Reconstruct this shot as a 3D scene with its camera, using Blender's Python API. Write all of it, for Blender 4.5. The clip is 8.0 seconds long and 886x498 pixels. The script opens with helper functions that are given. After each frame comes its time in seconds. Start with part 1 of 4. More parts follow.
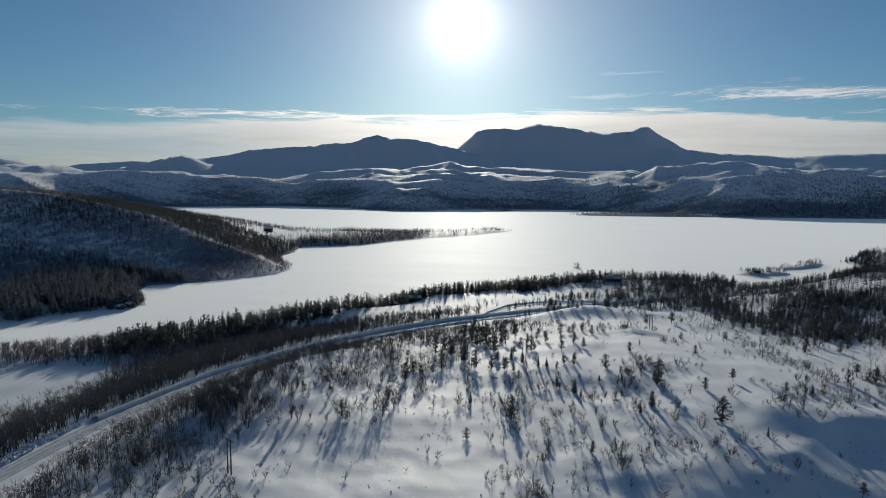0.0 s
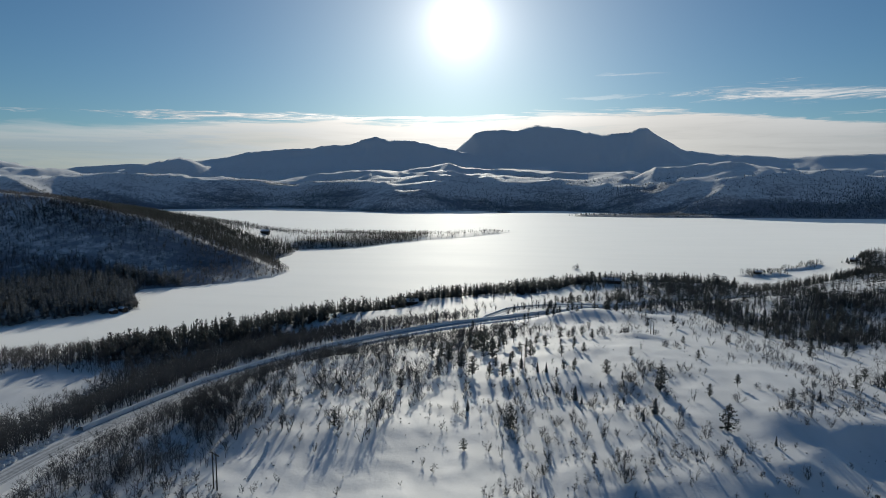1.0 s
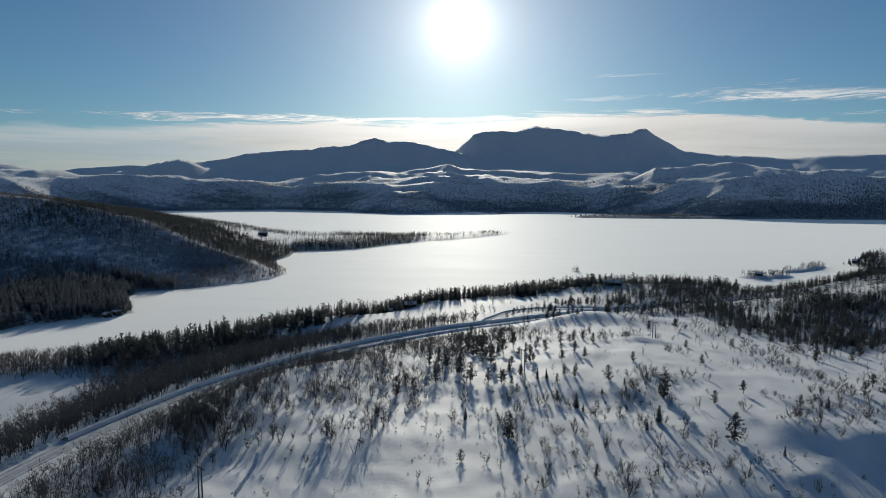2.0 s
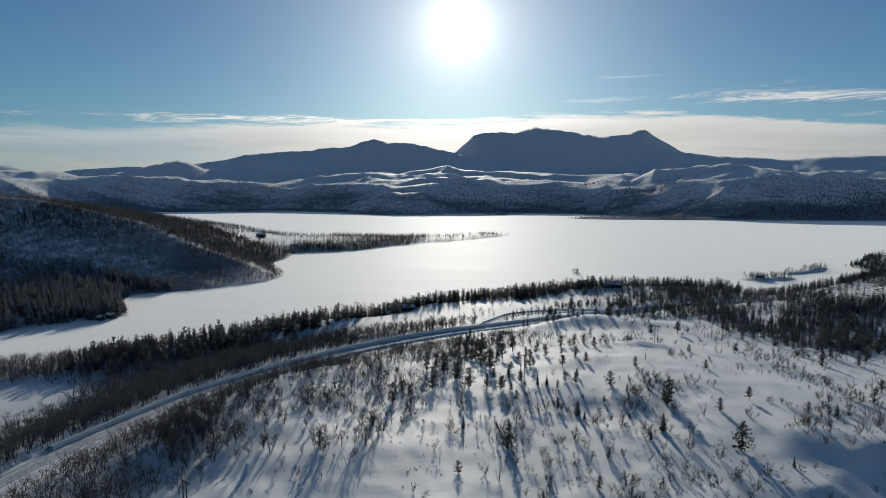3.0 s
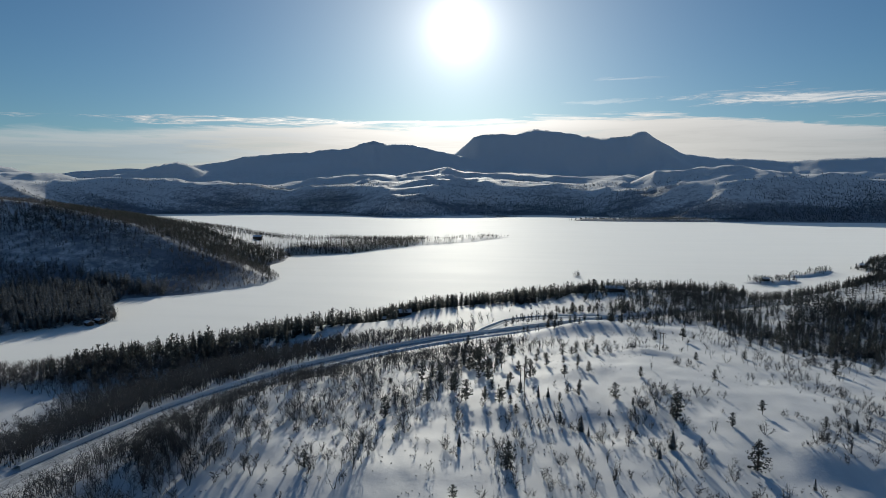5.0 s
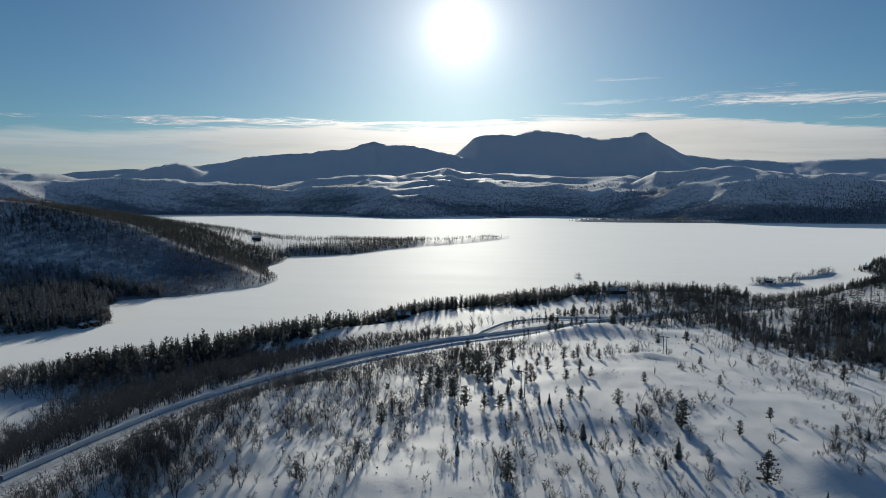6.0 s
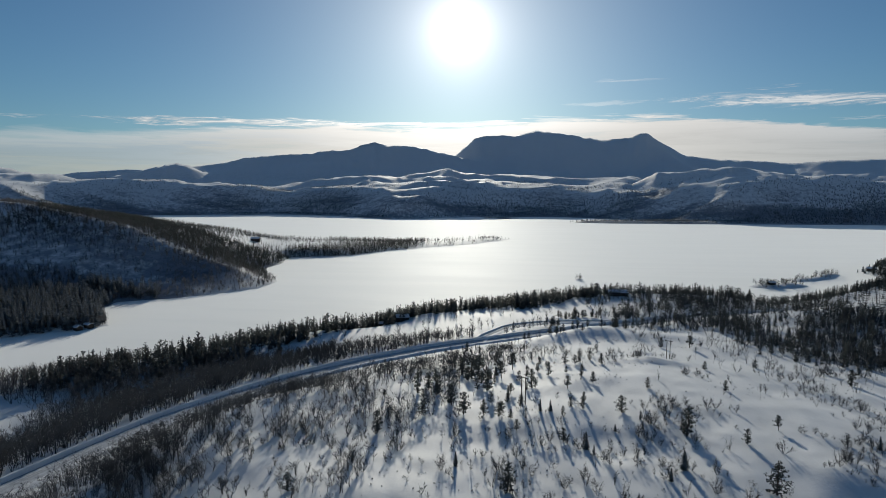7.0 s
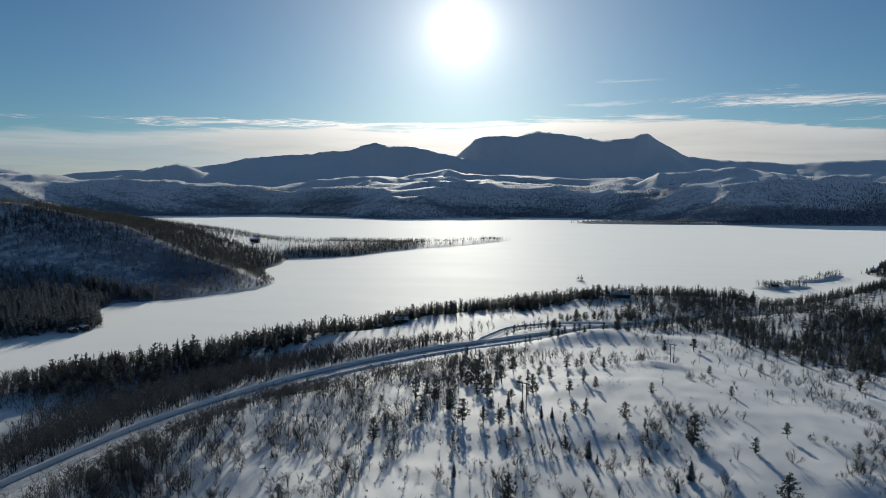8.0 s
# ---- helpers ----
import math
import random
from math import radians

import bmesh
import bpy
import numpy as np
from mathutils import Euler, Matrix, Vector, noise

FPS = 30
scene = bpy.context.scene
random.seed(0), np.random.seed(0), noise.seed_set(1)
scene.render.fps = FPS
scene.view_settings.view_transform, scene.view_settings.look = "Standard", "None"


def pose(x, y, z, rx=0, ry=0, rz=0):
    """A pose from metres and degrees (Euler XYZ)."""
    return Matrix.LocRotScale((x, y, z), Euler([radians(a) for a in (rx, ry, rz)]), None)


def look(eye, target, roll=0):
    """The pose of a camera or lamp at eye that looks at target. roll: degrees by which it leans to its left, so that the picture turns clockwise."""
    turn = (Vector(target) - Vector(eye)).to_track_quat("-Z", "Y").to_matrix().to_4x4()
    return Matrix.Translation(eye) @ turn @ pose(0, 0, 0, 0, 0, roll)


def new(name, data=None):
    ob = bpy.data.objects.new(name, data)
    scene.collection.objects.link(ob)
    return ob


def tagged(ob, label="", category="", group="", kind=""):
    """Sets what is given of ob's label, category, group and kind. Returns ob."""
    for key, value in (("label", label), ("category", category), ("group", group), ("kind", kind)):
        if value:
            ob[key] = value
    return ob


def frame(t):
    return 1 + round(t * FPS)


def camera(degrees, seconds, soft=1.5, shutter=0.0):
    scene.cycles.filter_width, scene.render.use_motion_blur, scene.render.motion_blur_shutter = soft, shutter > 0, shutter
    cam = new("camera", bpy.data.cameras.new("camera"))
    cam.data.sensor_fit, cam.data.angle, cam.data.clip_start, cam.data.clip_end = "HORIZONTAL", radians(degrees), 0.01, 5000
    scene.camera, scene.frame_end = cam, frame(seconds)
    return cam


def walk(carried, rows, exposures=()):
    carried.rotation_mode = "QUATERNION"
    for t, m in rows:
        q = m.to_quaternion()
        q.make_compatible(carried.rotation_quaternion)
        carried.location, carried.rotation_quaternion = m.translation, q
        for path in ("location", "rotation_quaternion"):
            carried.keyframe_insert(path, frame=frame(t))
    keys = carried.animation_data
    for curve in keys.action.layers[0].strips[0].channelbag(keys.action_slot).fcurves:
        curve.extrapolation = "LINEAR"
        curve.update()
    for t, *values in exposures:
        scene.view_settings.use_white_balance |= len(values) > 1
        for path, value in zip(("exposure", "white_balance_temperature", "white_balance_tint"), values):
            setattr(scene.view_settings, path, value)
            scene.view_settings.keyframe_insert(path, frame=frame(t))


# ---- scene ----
cam = camera(72, 8.0, soft=0.6)
PATH = [
    (0.0, 0.000, 0.000, 90, 83.876, -0.359, 7.810),
    (0.5, 0.060, 3.153, 90, 83.939, -0.235, 7.748),
    (1.0, 0.110, 6.201, 90, 84.022, -0.169, 7.689),
    (1.5, 0.140, 9.192, 90, 84.079, -0.118, 7.656),
    (3.0, 0.122, 17.847, 90, 84.248, -0.092, 7.596),
    (3.5, 0.112, 20.633, 90, 84.300, -0.090, 7.579),
    (4.0, 0.114, 23.443, 90, 84.338, -0.085, 7.572),
    (4.5, 0.110, 26.244, 90, 84.378, -0.082, 7.577),
    (6.0, 0.070, 34.688, 90, 84.479, -0.098, 7.635),
    (6.5, 0.040, 37.458, 90, 84.520, -0.128, 7.660),
    (7.0, 0.015, 40.180, 90, 84.555, -0.151, 7.685),
    (7.5, 0.000, 42.868, 90, 84.580, -0.166, 7.723),
    (8.0, 0.000, 45.571, 90, 84.602, -0.172, 7.767),
]
walk(cam, [(t, pose(*p)) for t, *p in PATH], [(0.0, 0.0), (8.0, 0.0)])

# ---- light: a low winter sun ahead of the camera, a clear sky with thin cloud bands over the horizon
SUN = Vector((-0.1048, 0.9630, 0.2470)).normalized()
sun = new("sun", bpy.data.lights.new("sun", "SUN"))
sun.data.energy, sun.data.angle, sun.data.color = 2.66, radians(0.55), (1.0, 0.955, 0.82)
sun.matrix_world = look(SUN * 3000, (0, 0, 0))

world = bpy.data.worlds.new("sky")
scene.world = world
world.use_nodes = True


class Tree:
    """Short hand for building node trees."""

    def __init__(self, tree):
        self.tree = tree
        tree.nodes.clear()

    def add(self, kind, **values):
        node = self.tree.nodes.new(kind)
        for key, value in values.items():
            if key in node.inputs:
                self.put(node.inputs[key], value)
            elif key[:2] == "in" and key[2:].isdigit():
                self.put(node.inputs[int(key[2:])], value)
            else:
                setattr(node, key, value)
        return node

    def put(self, socket, value):
        if hasattr(value, "is_output"):
            self.tree.links.new(value, socket)
        else:
            socket.default_value = value

    def math(self, op, a, b=0.0, c=0.0, clamp=False):
        return self.add("ShaderNodeMath", operation=op, in0=a, in1=b, in2=c, use_clamp=clamp).outputs[0]

    def span(self, x, a, b, c=0.0, d=1.0, smooth=True):
        return self.add("ShaderNodeMapRange", interpolation_type="SMOOTHSTEP" if smooth else "LINEAR",
                        in0=x, in1=a, in2=b, in3=c, in4=d).outputs[0]

    def mix(self, f, a, b, how="MIX"):
        node = self.tree.nodes.new("ShaderNodeMix")
        node.data_type, node.blend_type = "RGBA", how
        self.put(node.inputs[0], f), self.put(node.inputs[6], a), self.put(node.inputs[7], b)
        return node.outputs[2]

    def noise(self, vec, scale, detail=3.0, rough=0.55, **more):
        return self.add("ShaderNodeTexNoise", Vector=vec, Scale=scale, Detail=detail, Roughness=rough, **more).outputs[0]


CIRRUS = [(-0.55, 0.1020, 0.13, 0.0055, -0.004, 1.0), (-0.38, 0.1050, 0.20, 0.0062, 0.0, 1.0), (-0.47, 0.0945, 0.15, 0.0040, -0.02, 0.75),
          (-0.72, 0.1010, 0.05, 0.0016, 0.05, 0.40), (-0.745, 0.0965, 0.04, 0.0012, 0.0, 0.35), (0.385, 0.1275, 0.17, 0.0105, -0.055, 0.80),
          (0.45, 0.1260, 0.14, 0.0070, -0.055, 0.65), (0.33, 0.1385, 0.09, 0.0040, -0.05, 0.35), (0.355, 0.1472, 0.05, 0.0012, 0.02, 0.42),
          (0.16, 0.1680, 0.05, 0.0026, -0.03, 0.24), (0.12, 0.1370, 0.06, 0.0035, 0.0, 0.22), (0.47, 0.0985, 0.05, 0.0016, -0.05, 0.35)]


def make_sky(strength):
    n = Tree(world.node_tree)
    sky = n.add("ShaderNodeTexSky", sky_type="NISHITA", sun_disc=False, sun_elevation=math.asin(SUN.z),
                sun_rotation=math.atan2(SUN.x, SUN.y), altitude=500.0, air_density=1.0, dust_density=0.35, ozone_density=3.0)
    way = n.add("ShaderNodeTexCoord").outputs["Generated"]
    unit = n.add("ShaderNodeVectorMath", operation="NORMALIZE", in0=way).outputs[0]
    sep = n.add("ShaderNodeSeparateXYZ", in0=unit)
    x, y, z = sep.outputs
    up = n.math("MAXIMUM", z, 0.004)
    # the sun's bright aureole in the thin haze
    near = n.add("ShaderNodeVectorMath", operation="DOT_PRODUCT", in0=unit, in1=SUN).outputs["Value"]
    off = n.math("ARCCOSINE", n.math("MINIMUM", near, 0.999999))
    core = n.math("POWER", 2.718, n.math("MULTIPLY", off, -33.0))
    halo = n.math("POWER", 2.718, n.math("MULTIPLY", off, -7.5))
    wide = n.math("POWER", 2.718, n.math("MULTIPLY", off, -4.0))
    glow = n.math("ADD", n.math("MULTIPLY", core, 1.4), n.math("MULTIPLY", halo, 0.55))
    # cloud sheets, seen in perspective on flat layers
    az = n.math("ARCTAN2", x, y)
    el = n.math("ARCSINE", z)
    flat = n.add("ShaderNodeCombineXYZ", in0=n.math("MULTIPLY", az, 1.0), in1=n.math("MULTIPLY", el, 13.0), in2=0.0).outputs[0]
    warp = n.add("ShaderNodeVectorMath", operation="MULTIPLY_ADD", in0=n.add("ShaderNodeTexNoise", Vector=flat, Scale=3.0, Detail=4.0).outputs[1],
                 in1=(0.35, 0.35, 0.0), in2=flat).outputs[0]
    band = n.noise(warp, 3.0, 7.0, 0.6)
    fine = n.noise(warp, 10.0, 6.0, 0.65)
    mass = n.math("ADD", n.math("MULTIPLY", band, 0.7), n.math("MULTIPLY", fine, 0.3))
    wispy = n.noise(warp, 24.0, 5.0, 0.7)
    # opposite the sun, unseen: cloud raised and brightened, added to fill shaded slopes
    away = n.span(near, 0.1, -0.7)
    drop = n.math("SUBTRACT", el, n.math("MULTIPLY", away, 0.06))
    # the upper edge of the low sheet rises towards the sun and sinks again beyond it
    top = n.math("ADD", n.math("ADD", n.span(az, -0.76, -0.30, 0.072, 0.103), n.span(az, -0.16, 0.03, 0.0, 0.010)), n.span(az, 0.17, 0.48, 0.0, -0.028))
    rim = n.math("ADD", n.math("SUBTRACT", drop, top), n.math("MULTIPLY", n.math("SUBTRACT", mass, 0.5), -0.075))
    soft = n.span(az, -0.35, -0.60, 0.003, 0.011)
    low = n.math("MULTIPLY", n.math("SUBTRACT", 1.0, n.math("DIVIDE", n.math("ADD", rim, soft), n.math("MULTIPLY", soft, 2.0), clamp=True)), n.span(mass, 0.30, 0.46, 0.62, 1.0))
    # single streaks of cirrus: bearing, height, half length, half depth, slope, cover
    wisps = 0.0
    lifted = n.math("ADD", el, n.math("MULTIPLY", n.math("SUBTRACT", fine, 0.5), 0.022))
    for a0, e0, long, deep, tilt, much in CIRRUS:
        da = n.math("SUBTRACT", az, a0)
        de = n.math("SUBTRACT", n.math("SUBTRACT", lifted, e0), n.math("MULTIPLY", da, tilt))
        ca, ce = n.math("DIVIDE", da, long), n.math("DIVIDE", de, deep)
        q = n.math("SUBTRACT", n.math("SUBTRACT", 1.0, n.math("MULTIPLY", ca, ca)), n.math("MULTIPLY", ce, ce))
        q = n.math("ADD", q, n.math("MULTIPLY", n.math("SUBTRACT", n.math("ADD", n.math("MULTIPLY", mass, 0.5), n.math("MULTIPLY", wispy, 0.5)), 0.5), 9.0))
        wisps = n.math("MAXIMUM", wisps, n.span(q, -0.1, 1.6, 0.0, much))
    cover = n.math("MAXIMUM", n.math("MULTIPLY", low, n.span(az, -0.75, -0.25, 0.64, 0.90)), wisps)
    base = n.mix(1.0, sky.outputs[0], (0.635, 0.920, 1.08, 1.0), "MULTIPLY")
    scaled = n.add("ShaderNodeVectorMath", operation="SCALE", in0=base, Scale=strength).outputs[0]
    lit = n.math("ADD", n.math("ADD", 0.39, n.math("MULTIPLY", away, 0.15)), n.math("MULTIPLY", wide, 1.0))
    grey = n.math("MULTIPLY", n.span(band, 0.42, 0.56), n.math("MULTIPLY", n.span(rim, -0.006, -0.022), n.span(az, -0.25, -0.60)))
    lit = n.math("MULTIPLY", lit, n.math("ADD", 1.0, n.math("MULTIPLY", n.math("MULTIPLY", wisps, n.span(rim, -0.006, 0.004)), 0.3)))
    tone = n.mix(n.math("MULTIPLY", grey, 0.8), n.mix(n.span(near, 0.80, 0.97), (0.97, 0.985, 1.0, 1), (1.03, 0.985, 0.93, 1)), (0.70, 0.78, 0.90, 1))
    cloud = n.add("ShaderNodeVectorMath", operation="SCALE", in0=tone, Scale=n.math("MULTIPLY", lit, n.math("MULTIPLY", n.span(mass, 0.36, 0.60, 0.90, 1.10), n.span(rim, -0.03, -0.002, 0.94, 1.10)))).outputs[0]
    sheet = n.mix(cover, scaled, cloud)
    warm = n.add("ShaderNodeVectorMath", operation="SCALE", in0=(1.07, 0.98, 0.90), Scale=glow).outputs[0]
    total = n.add("ShaderNodeVectorMath", operation="ADD", in0=sheet, in1=warm).outputs[0]
    back = n.add("ShaderNodeBackground", Color=total, Strength=1.0)
    out = n.add("ShaderNodeOutputWorld")
    n.tree.links.new(back.outputs[0], out.inputs[0])


make_sky(0.0525)


# ---- materials
def material(name):
    mat = bpy.data.materials.new(name)
    mat.use_nodes = True
    n = Tree(mat.node_tree)
    shader = n.add("ShaderNodeBsdfPrincipled")
    out = n.add("ShaderNodeOutputMaterial")
    n.tree.links.new(shader.outputs[0], out.inputs[0])
    return mat, n, shader


def bump(n, shader, height, strength, distance):
    node = n.add("ShaderNodeBump", Height=height, Strength=strength, Distance=distance)
    n.tree.links.new(node.outputs[0], shader.inputs["Normal"])


def make_snow():
    """Wind-packed snow; far slopes' birch scrub too small to build, with shade painted in."""
    mat, n, s = material("snow")
    pos = n.add("ShaderNodeNewGeometry").outputs["Position"]
    sep = n.add("ShaderNodeSeparateXYZ", in0=pos)
    grain = n.noise(pos, 0.9, 6.0, 0.6)
    drift = n.noise(n.add("ShaderNodeVectorMath", operation="MULTIPLY", in0=pos, in1=(0.10, 0.035, 0.05)).outputs[0], 1.0, 4.0)
    # snow paler with height: the haze over the high fells put into the colour
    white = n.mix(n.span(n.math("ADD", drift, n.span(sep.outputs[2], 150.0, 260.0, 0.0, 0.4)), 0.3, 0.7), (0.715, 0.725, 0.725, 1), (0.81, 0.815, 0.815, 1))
    far = n.span(sep.outputs[1], 1650.0, 1900.0)
    # hill across the bay: undergrowth, plus the shade between its trees painted dark
    bank = n.math("MULTIPLY", n.math("MULTIPLY", n.span(sep.outputs[0], -225.0, -300.0), n.math("MULTIPLY", n.span(sep.outputs[1], 420.0, 480.0), n.span(sep.outputs[1], 800.0, 720.0))), 1.0)
    patch = n.noise(n.add("ShaderNodeVectorMath", operation="MULTIPLY", in0=pos, in1=(0.0030, 0.0085, 0.004)).outputs[0], 1.0, 9.0, 0.68)
    speck = n.noise(n.add("ShaderNodeVectorMath", operation="MULTIPLY", in0=pos, in1=(0.085, 0.060, 0.085)).outputs[0], 1.0, 6.0, 0.75)
    rise = n.span(sep.outputs[2], 4.0, 200.0, 0.13, -0.13, False)
    wood = n.span(n.math("ADD", n.math("ADD", n.math("MULTIPLY", patch, 0.55), n.math("MULTIPLY", speck, 0.45)), n.math("ADD", rise, n.math("ADD", n.math("MULTIPLY", bank, 0.05), n.span(sep.outputs[0], 250.0, 600.0, 0.0, 0.04)))), 0.50, 0.66)
    wood = n.math("MULTIPLY", wood, n.span(sep.outputs[2], 270.0, 140.0))
    wood = n.math("MULTIPLY", wood, n.math("MAXIMUM", far, bank))
    # scrub tone, its blue taken from the slopes' shade and put into the colour
    shaded_brush = n.mix(n.span(speck, 0.35, 0.65), (0.115, 0.128, 0.155, 1), (0.28, 0.30, 0.34, 1))
    n.put(s.inputs["Base Color"], n.mix(n.math("MULTIPLY", wood, 0.97), white, shaded_brush))
    n.put(s.inputs["Roughness"], 0.69)
    n.put(s.inputs["Specular IOR Level"], n.math("MULTIPLY", n.math("SUBTRACT", 1.0, wood), 0.42))
    n.put(s.inputs["Sheen Weight"], n.math("MULTIPLY", n.math("SUBTRACT", 1.0, wood), 0.26)), n.put(s.inputs["Sheen Roughness"], 0.45)
    rough = n.noise(n.add("ShaderNodeVectorMath", operation="MULTIPLY", in0=pos, in1=(0.012, 0.024, 0.012)).outputs[0], 1.0, 6.0, 0.62)
    knobs = n.math("MULTIPLY", n.math("MULTIPLY", rough, n.span(sep.outputs[2], 300.0, 120.0, 2.0, 7.0)), far)
    bump(n, s, n.math("ADD", n.math("ADD", n.math("MULTIPLY", grain, 0.26), drift), knobs), 0.5, 0.5)
    return mat


def make_lake():
    mat, n, s = material("lake_snow")
    pos = n.add("ShaderNodeNewGeometry").outputs["Position"]
    streak = n.noise(n.add("ShaderNodeVectorMath", operation="MULTIPLY", in0=pos, in1=(0.006, 0.030, 0.0)).outputs[0], 1.0, 6.0, 0.6)
    grain = n.noise(pos, 0.5, 5.0, 0.6)
    n.put(s.inputs["Base Color"], n.mix(n.span(streak, 0.35, 0.65), (0.78, 0.795, 0.77, 1), (0.82, 0.83, 0.80, 1)))
    n.put(s.inputs["Roughness"], n.span(streak, 0.35, 0.70, 0.72, 0.69))
    n.put(s.inputs["Specular IOR Level"], 0.5)
    n.put(s.inputs["Sheen Weight"], 0.8), n.put(s.inputs["Sheen Roughness"], 0.4)
    bump(n, s, n.math("ADD", n.math("MULTIPLY", grain, 0.12), n.math("MULTIPLY", streak, 0.25)), 0.35, 0.4)
    return mat


def make_plain(name, a, b, scale, rough=0.8, detail=4.0, relief=0.0, leafy=0.0):
    """Two tones mixed by noise, varied from object to object."""
    mat, n, s = material(name)
    pos = n.add("ShaderNodeTexCoord").outputs["Object"]
    grain = n.noise(pos, scale, detail, 0.65)
    rand = n.add("ShaderNodeObjectInfo").outputs["Random"]
    isle = n.add("ShaderNodeNewGeometry").outputs["Random Per Island"]
    tone = n.mix(n.span(grain, 0.35, 0.65), (*a, 1), (*b, 1))
    vary = n.math("MULTIPLY", n.math("ADD", 0.72, n.math("MULTIPLY", rand, 0.35)), n.math("ADD", 0.75, n.math("MULTIPLY", isle, 0.5)))
    colour = n.mix(1.0, tone, n.add("ShaderNodeCombineXYZ", in0=vary, in1=vary, in2=vary).outputs[0], "MULTIPLY")
    n.put(s.inputs["Base Color"], colour)
    n.put(s.inputs["Roughness"], rough)
    n.put(s.inputs["Specular IOR Level"], 0.25)
    if relief:
        bump(n, s, grain, 0.6, relief)
    if leafy:
        # thin sprays glow when the sun stands behind them
        pass_on = n.add("ShaderNodeBsdfTranslucent", Color=colour)
        both = n.add("ShaderNodeMixShader", in0=leafy, in1=s.outputs[0], in2=pass_on.outputs[0])
        out = next(node for node in n.tree.nodes if node.type == "OUTPUT_MATERIAL")
        n.tree.links.new(both.outputs[0], out.inputs[0])
    return mat


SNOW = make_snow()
LAKE = make_lake()
BARK = make_plain("birch_bark", (0.034, 0.034, 0.035), (0.100, 0.098, 0.098), 2.5)
TWIGS = make_plain("birch_twigs", (0.043, 0.047, 0.052), (0.118, 0.126, 0.135), 0.8, leafy=0.25)
FROSTED_TWIGS = make_plain("frosted_twigs", (0.10, 0.095, 0.095), (0.24, 0.235, 0.24), 0.8, leafy=0.4)
PINE_BARK = make_plain("pine_bark", (0.052, 0.043, 0.038), (0.120, 0.095, 0.078), 3.0)
NEEDLES = make_plain("pine_needles", (0.062, 0.074, 0.070), (0.145, 0.160, 0.150), 0.9, leafy=0.3)
FROSTED = make_plain("frosted_needles", (0.085, 0.100, 0.098), (0.40, 0.425, 0.445), 1.6, leafy=0.4)
TIMBER = make_plain("pole_timber", (0.06, 0.052, 0.045), (0.12, 0.105, 0.09), 6.0)
STEEL = make_plain("galvanised_steel", (0.30, 0.31, 0.32), (0.45, 0.46, 0.47), 4.0, 0.45)
DARK_WALL = make_plain("dark_boards", (0.030, 0.024, 0.020), (0.065, 0.050, 0.040), 1.5)
ROOF_SNOW = make_plain("roof_snow", (0.76, 0.79, 0.84), (0.86, 0.87, 0.90), 0.8, 0.6)
CAR_PAINT = make_plain("car_paint", (0.018, 0.020, 0.024), (0.030, 0.032, 0.036), 1.0, 0.3)
TYRE = make_plain("tyre_rubber", (0.015, 0.015, 0.015), (0.03, 0.03, 0.03), 4.0)
PANE = make_plain("window_glass", (0.02, 0.024, 0.03), (0.04, 0.045, 0.05), 1.0, 0.08)


# ---- the lie of the land
def lattice(ix, iy, seed):
    v = (ix.astype(np.int64) * 374761393 + iy.astype(np.int64) * 668265263 + seed * 974634777) & 0x7FFFFFFF
    v = ((v ^ (v >> 13)) * 1274126177) & 0x7FFFFFFF
    return ((v ^ (v >> 16)) & 0xFFFF) / 65535.0


def value_noise(x, y, size, seed=0, octaves=4, gain=0.5):
    """Smooth noise in -1..1, its largest swells about size metres across."""
    total, amp, norm = np.zeros(np.shape(x)), 1.0, 0.0
    for k in range(octaves):
        u, v = x / size, y / size
        iu, iv = np.floor(u), np.floor(v)
        fu, fv = u - iu, v - iv
        fu, fv = fu * fu * fu * (fu * (fu * 6 - 15) + 10), fv * fv * fv * (fv * (fv * 6 - 15) + 10)
        a, b = lattice(iu, iv, seed + k), lattice(iu + 1, iv, seed + k)
        c, d = lattice(iu, iv + 1, seed + k), lattice(iu + 1, iv + 1, seed + k)
        total += amp * ((a + (b - a) * fu) * (1 - fv) + (c + (d - c) * fu) * fv)
        norm, amp, size = norm + amp, amp * gain, size * 0.5
    return total / norm * 2 - 1


def ramp(x, a, b):
    t = np.clip((x - a) / (b - a), 0, 1)
    return t * t * (3 - 2 * t)


def to_line(x, y, line):
    """Distance to a polyline, the place along it (in vertices), and the side (positive to the right of its way)."""
    best, along, side = np.full(np.shape(x), 1e9), np.zeros(np.shape(x)), np.zeros(np.shape(x))
    for k in range(len(line) - 1):
        (ax, ay), (bx, by) = line[k][:2], line[k + 1][:2]
        dx, dy = bx - ax, by - ay
        t = np.clip(((x - ax) * dx + (y - ay) * dy) / (dx * dx + dy * dy), 0, 1)
        d = np.hypot(x - ax - t * dx, y - ay - t * dy)
        near = d < best
        best, along = np.where(near, d, best), np.where(near, k + t, along)
        side = np.where(near, np.sign((x - ax) * dy - (y - ay) * dx), side)
    return best, along, side


def smooth_line(points, steps):
    """A Catmull-Rom curve through the points."""
    p = [Vector(q) for q in points]
    p = [2 * p[0] - p[1], *p, 2 * p[-1] - p[-2]]
    out = []
    for k in range(1, len(p) - 2):
        for s in range(steps):
            t = s / steps
            out.append(0.5 * (2 * p[k] + (p[k + 1] - p[k - 1]) * t + (2 * p[k - 1] - 5 * p[k] + 4 * p[k + 1] - p[k + 2]) * t * t
                              + (3 * p[k] - p[k - 1] - 3 * p[k + 1] + p[k + 2]) * t ** 3))
    return [tuple(q) for q in (*out, p[-2])]


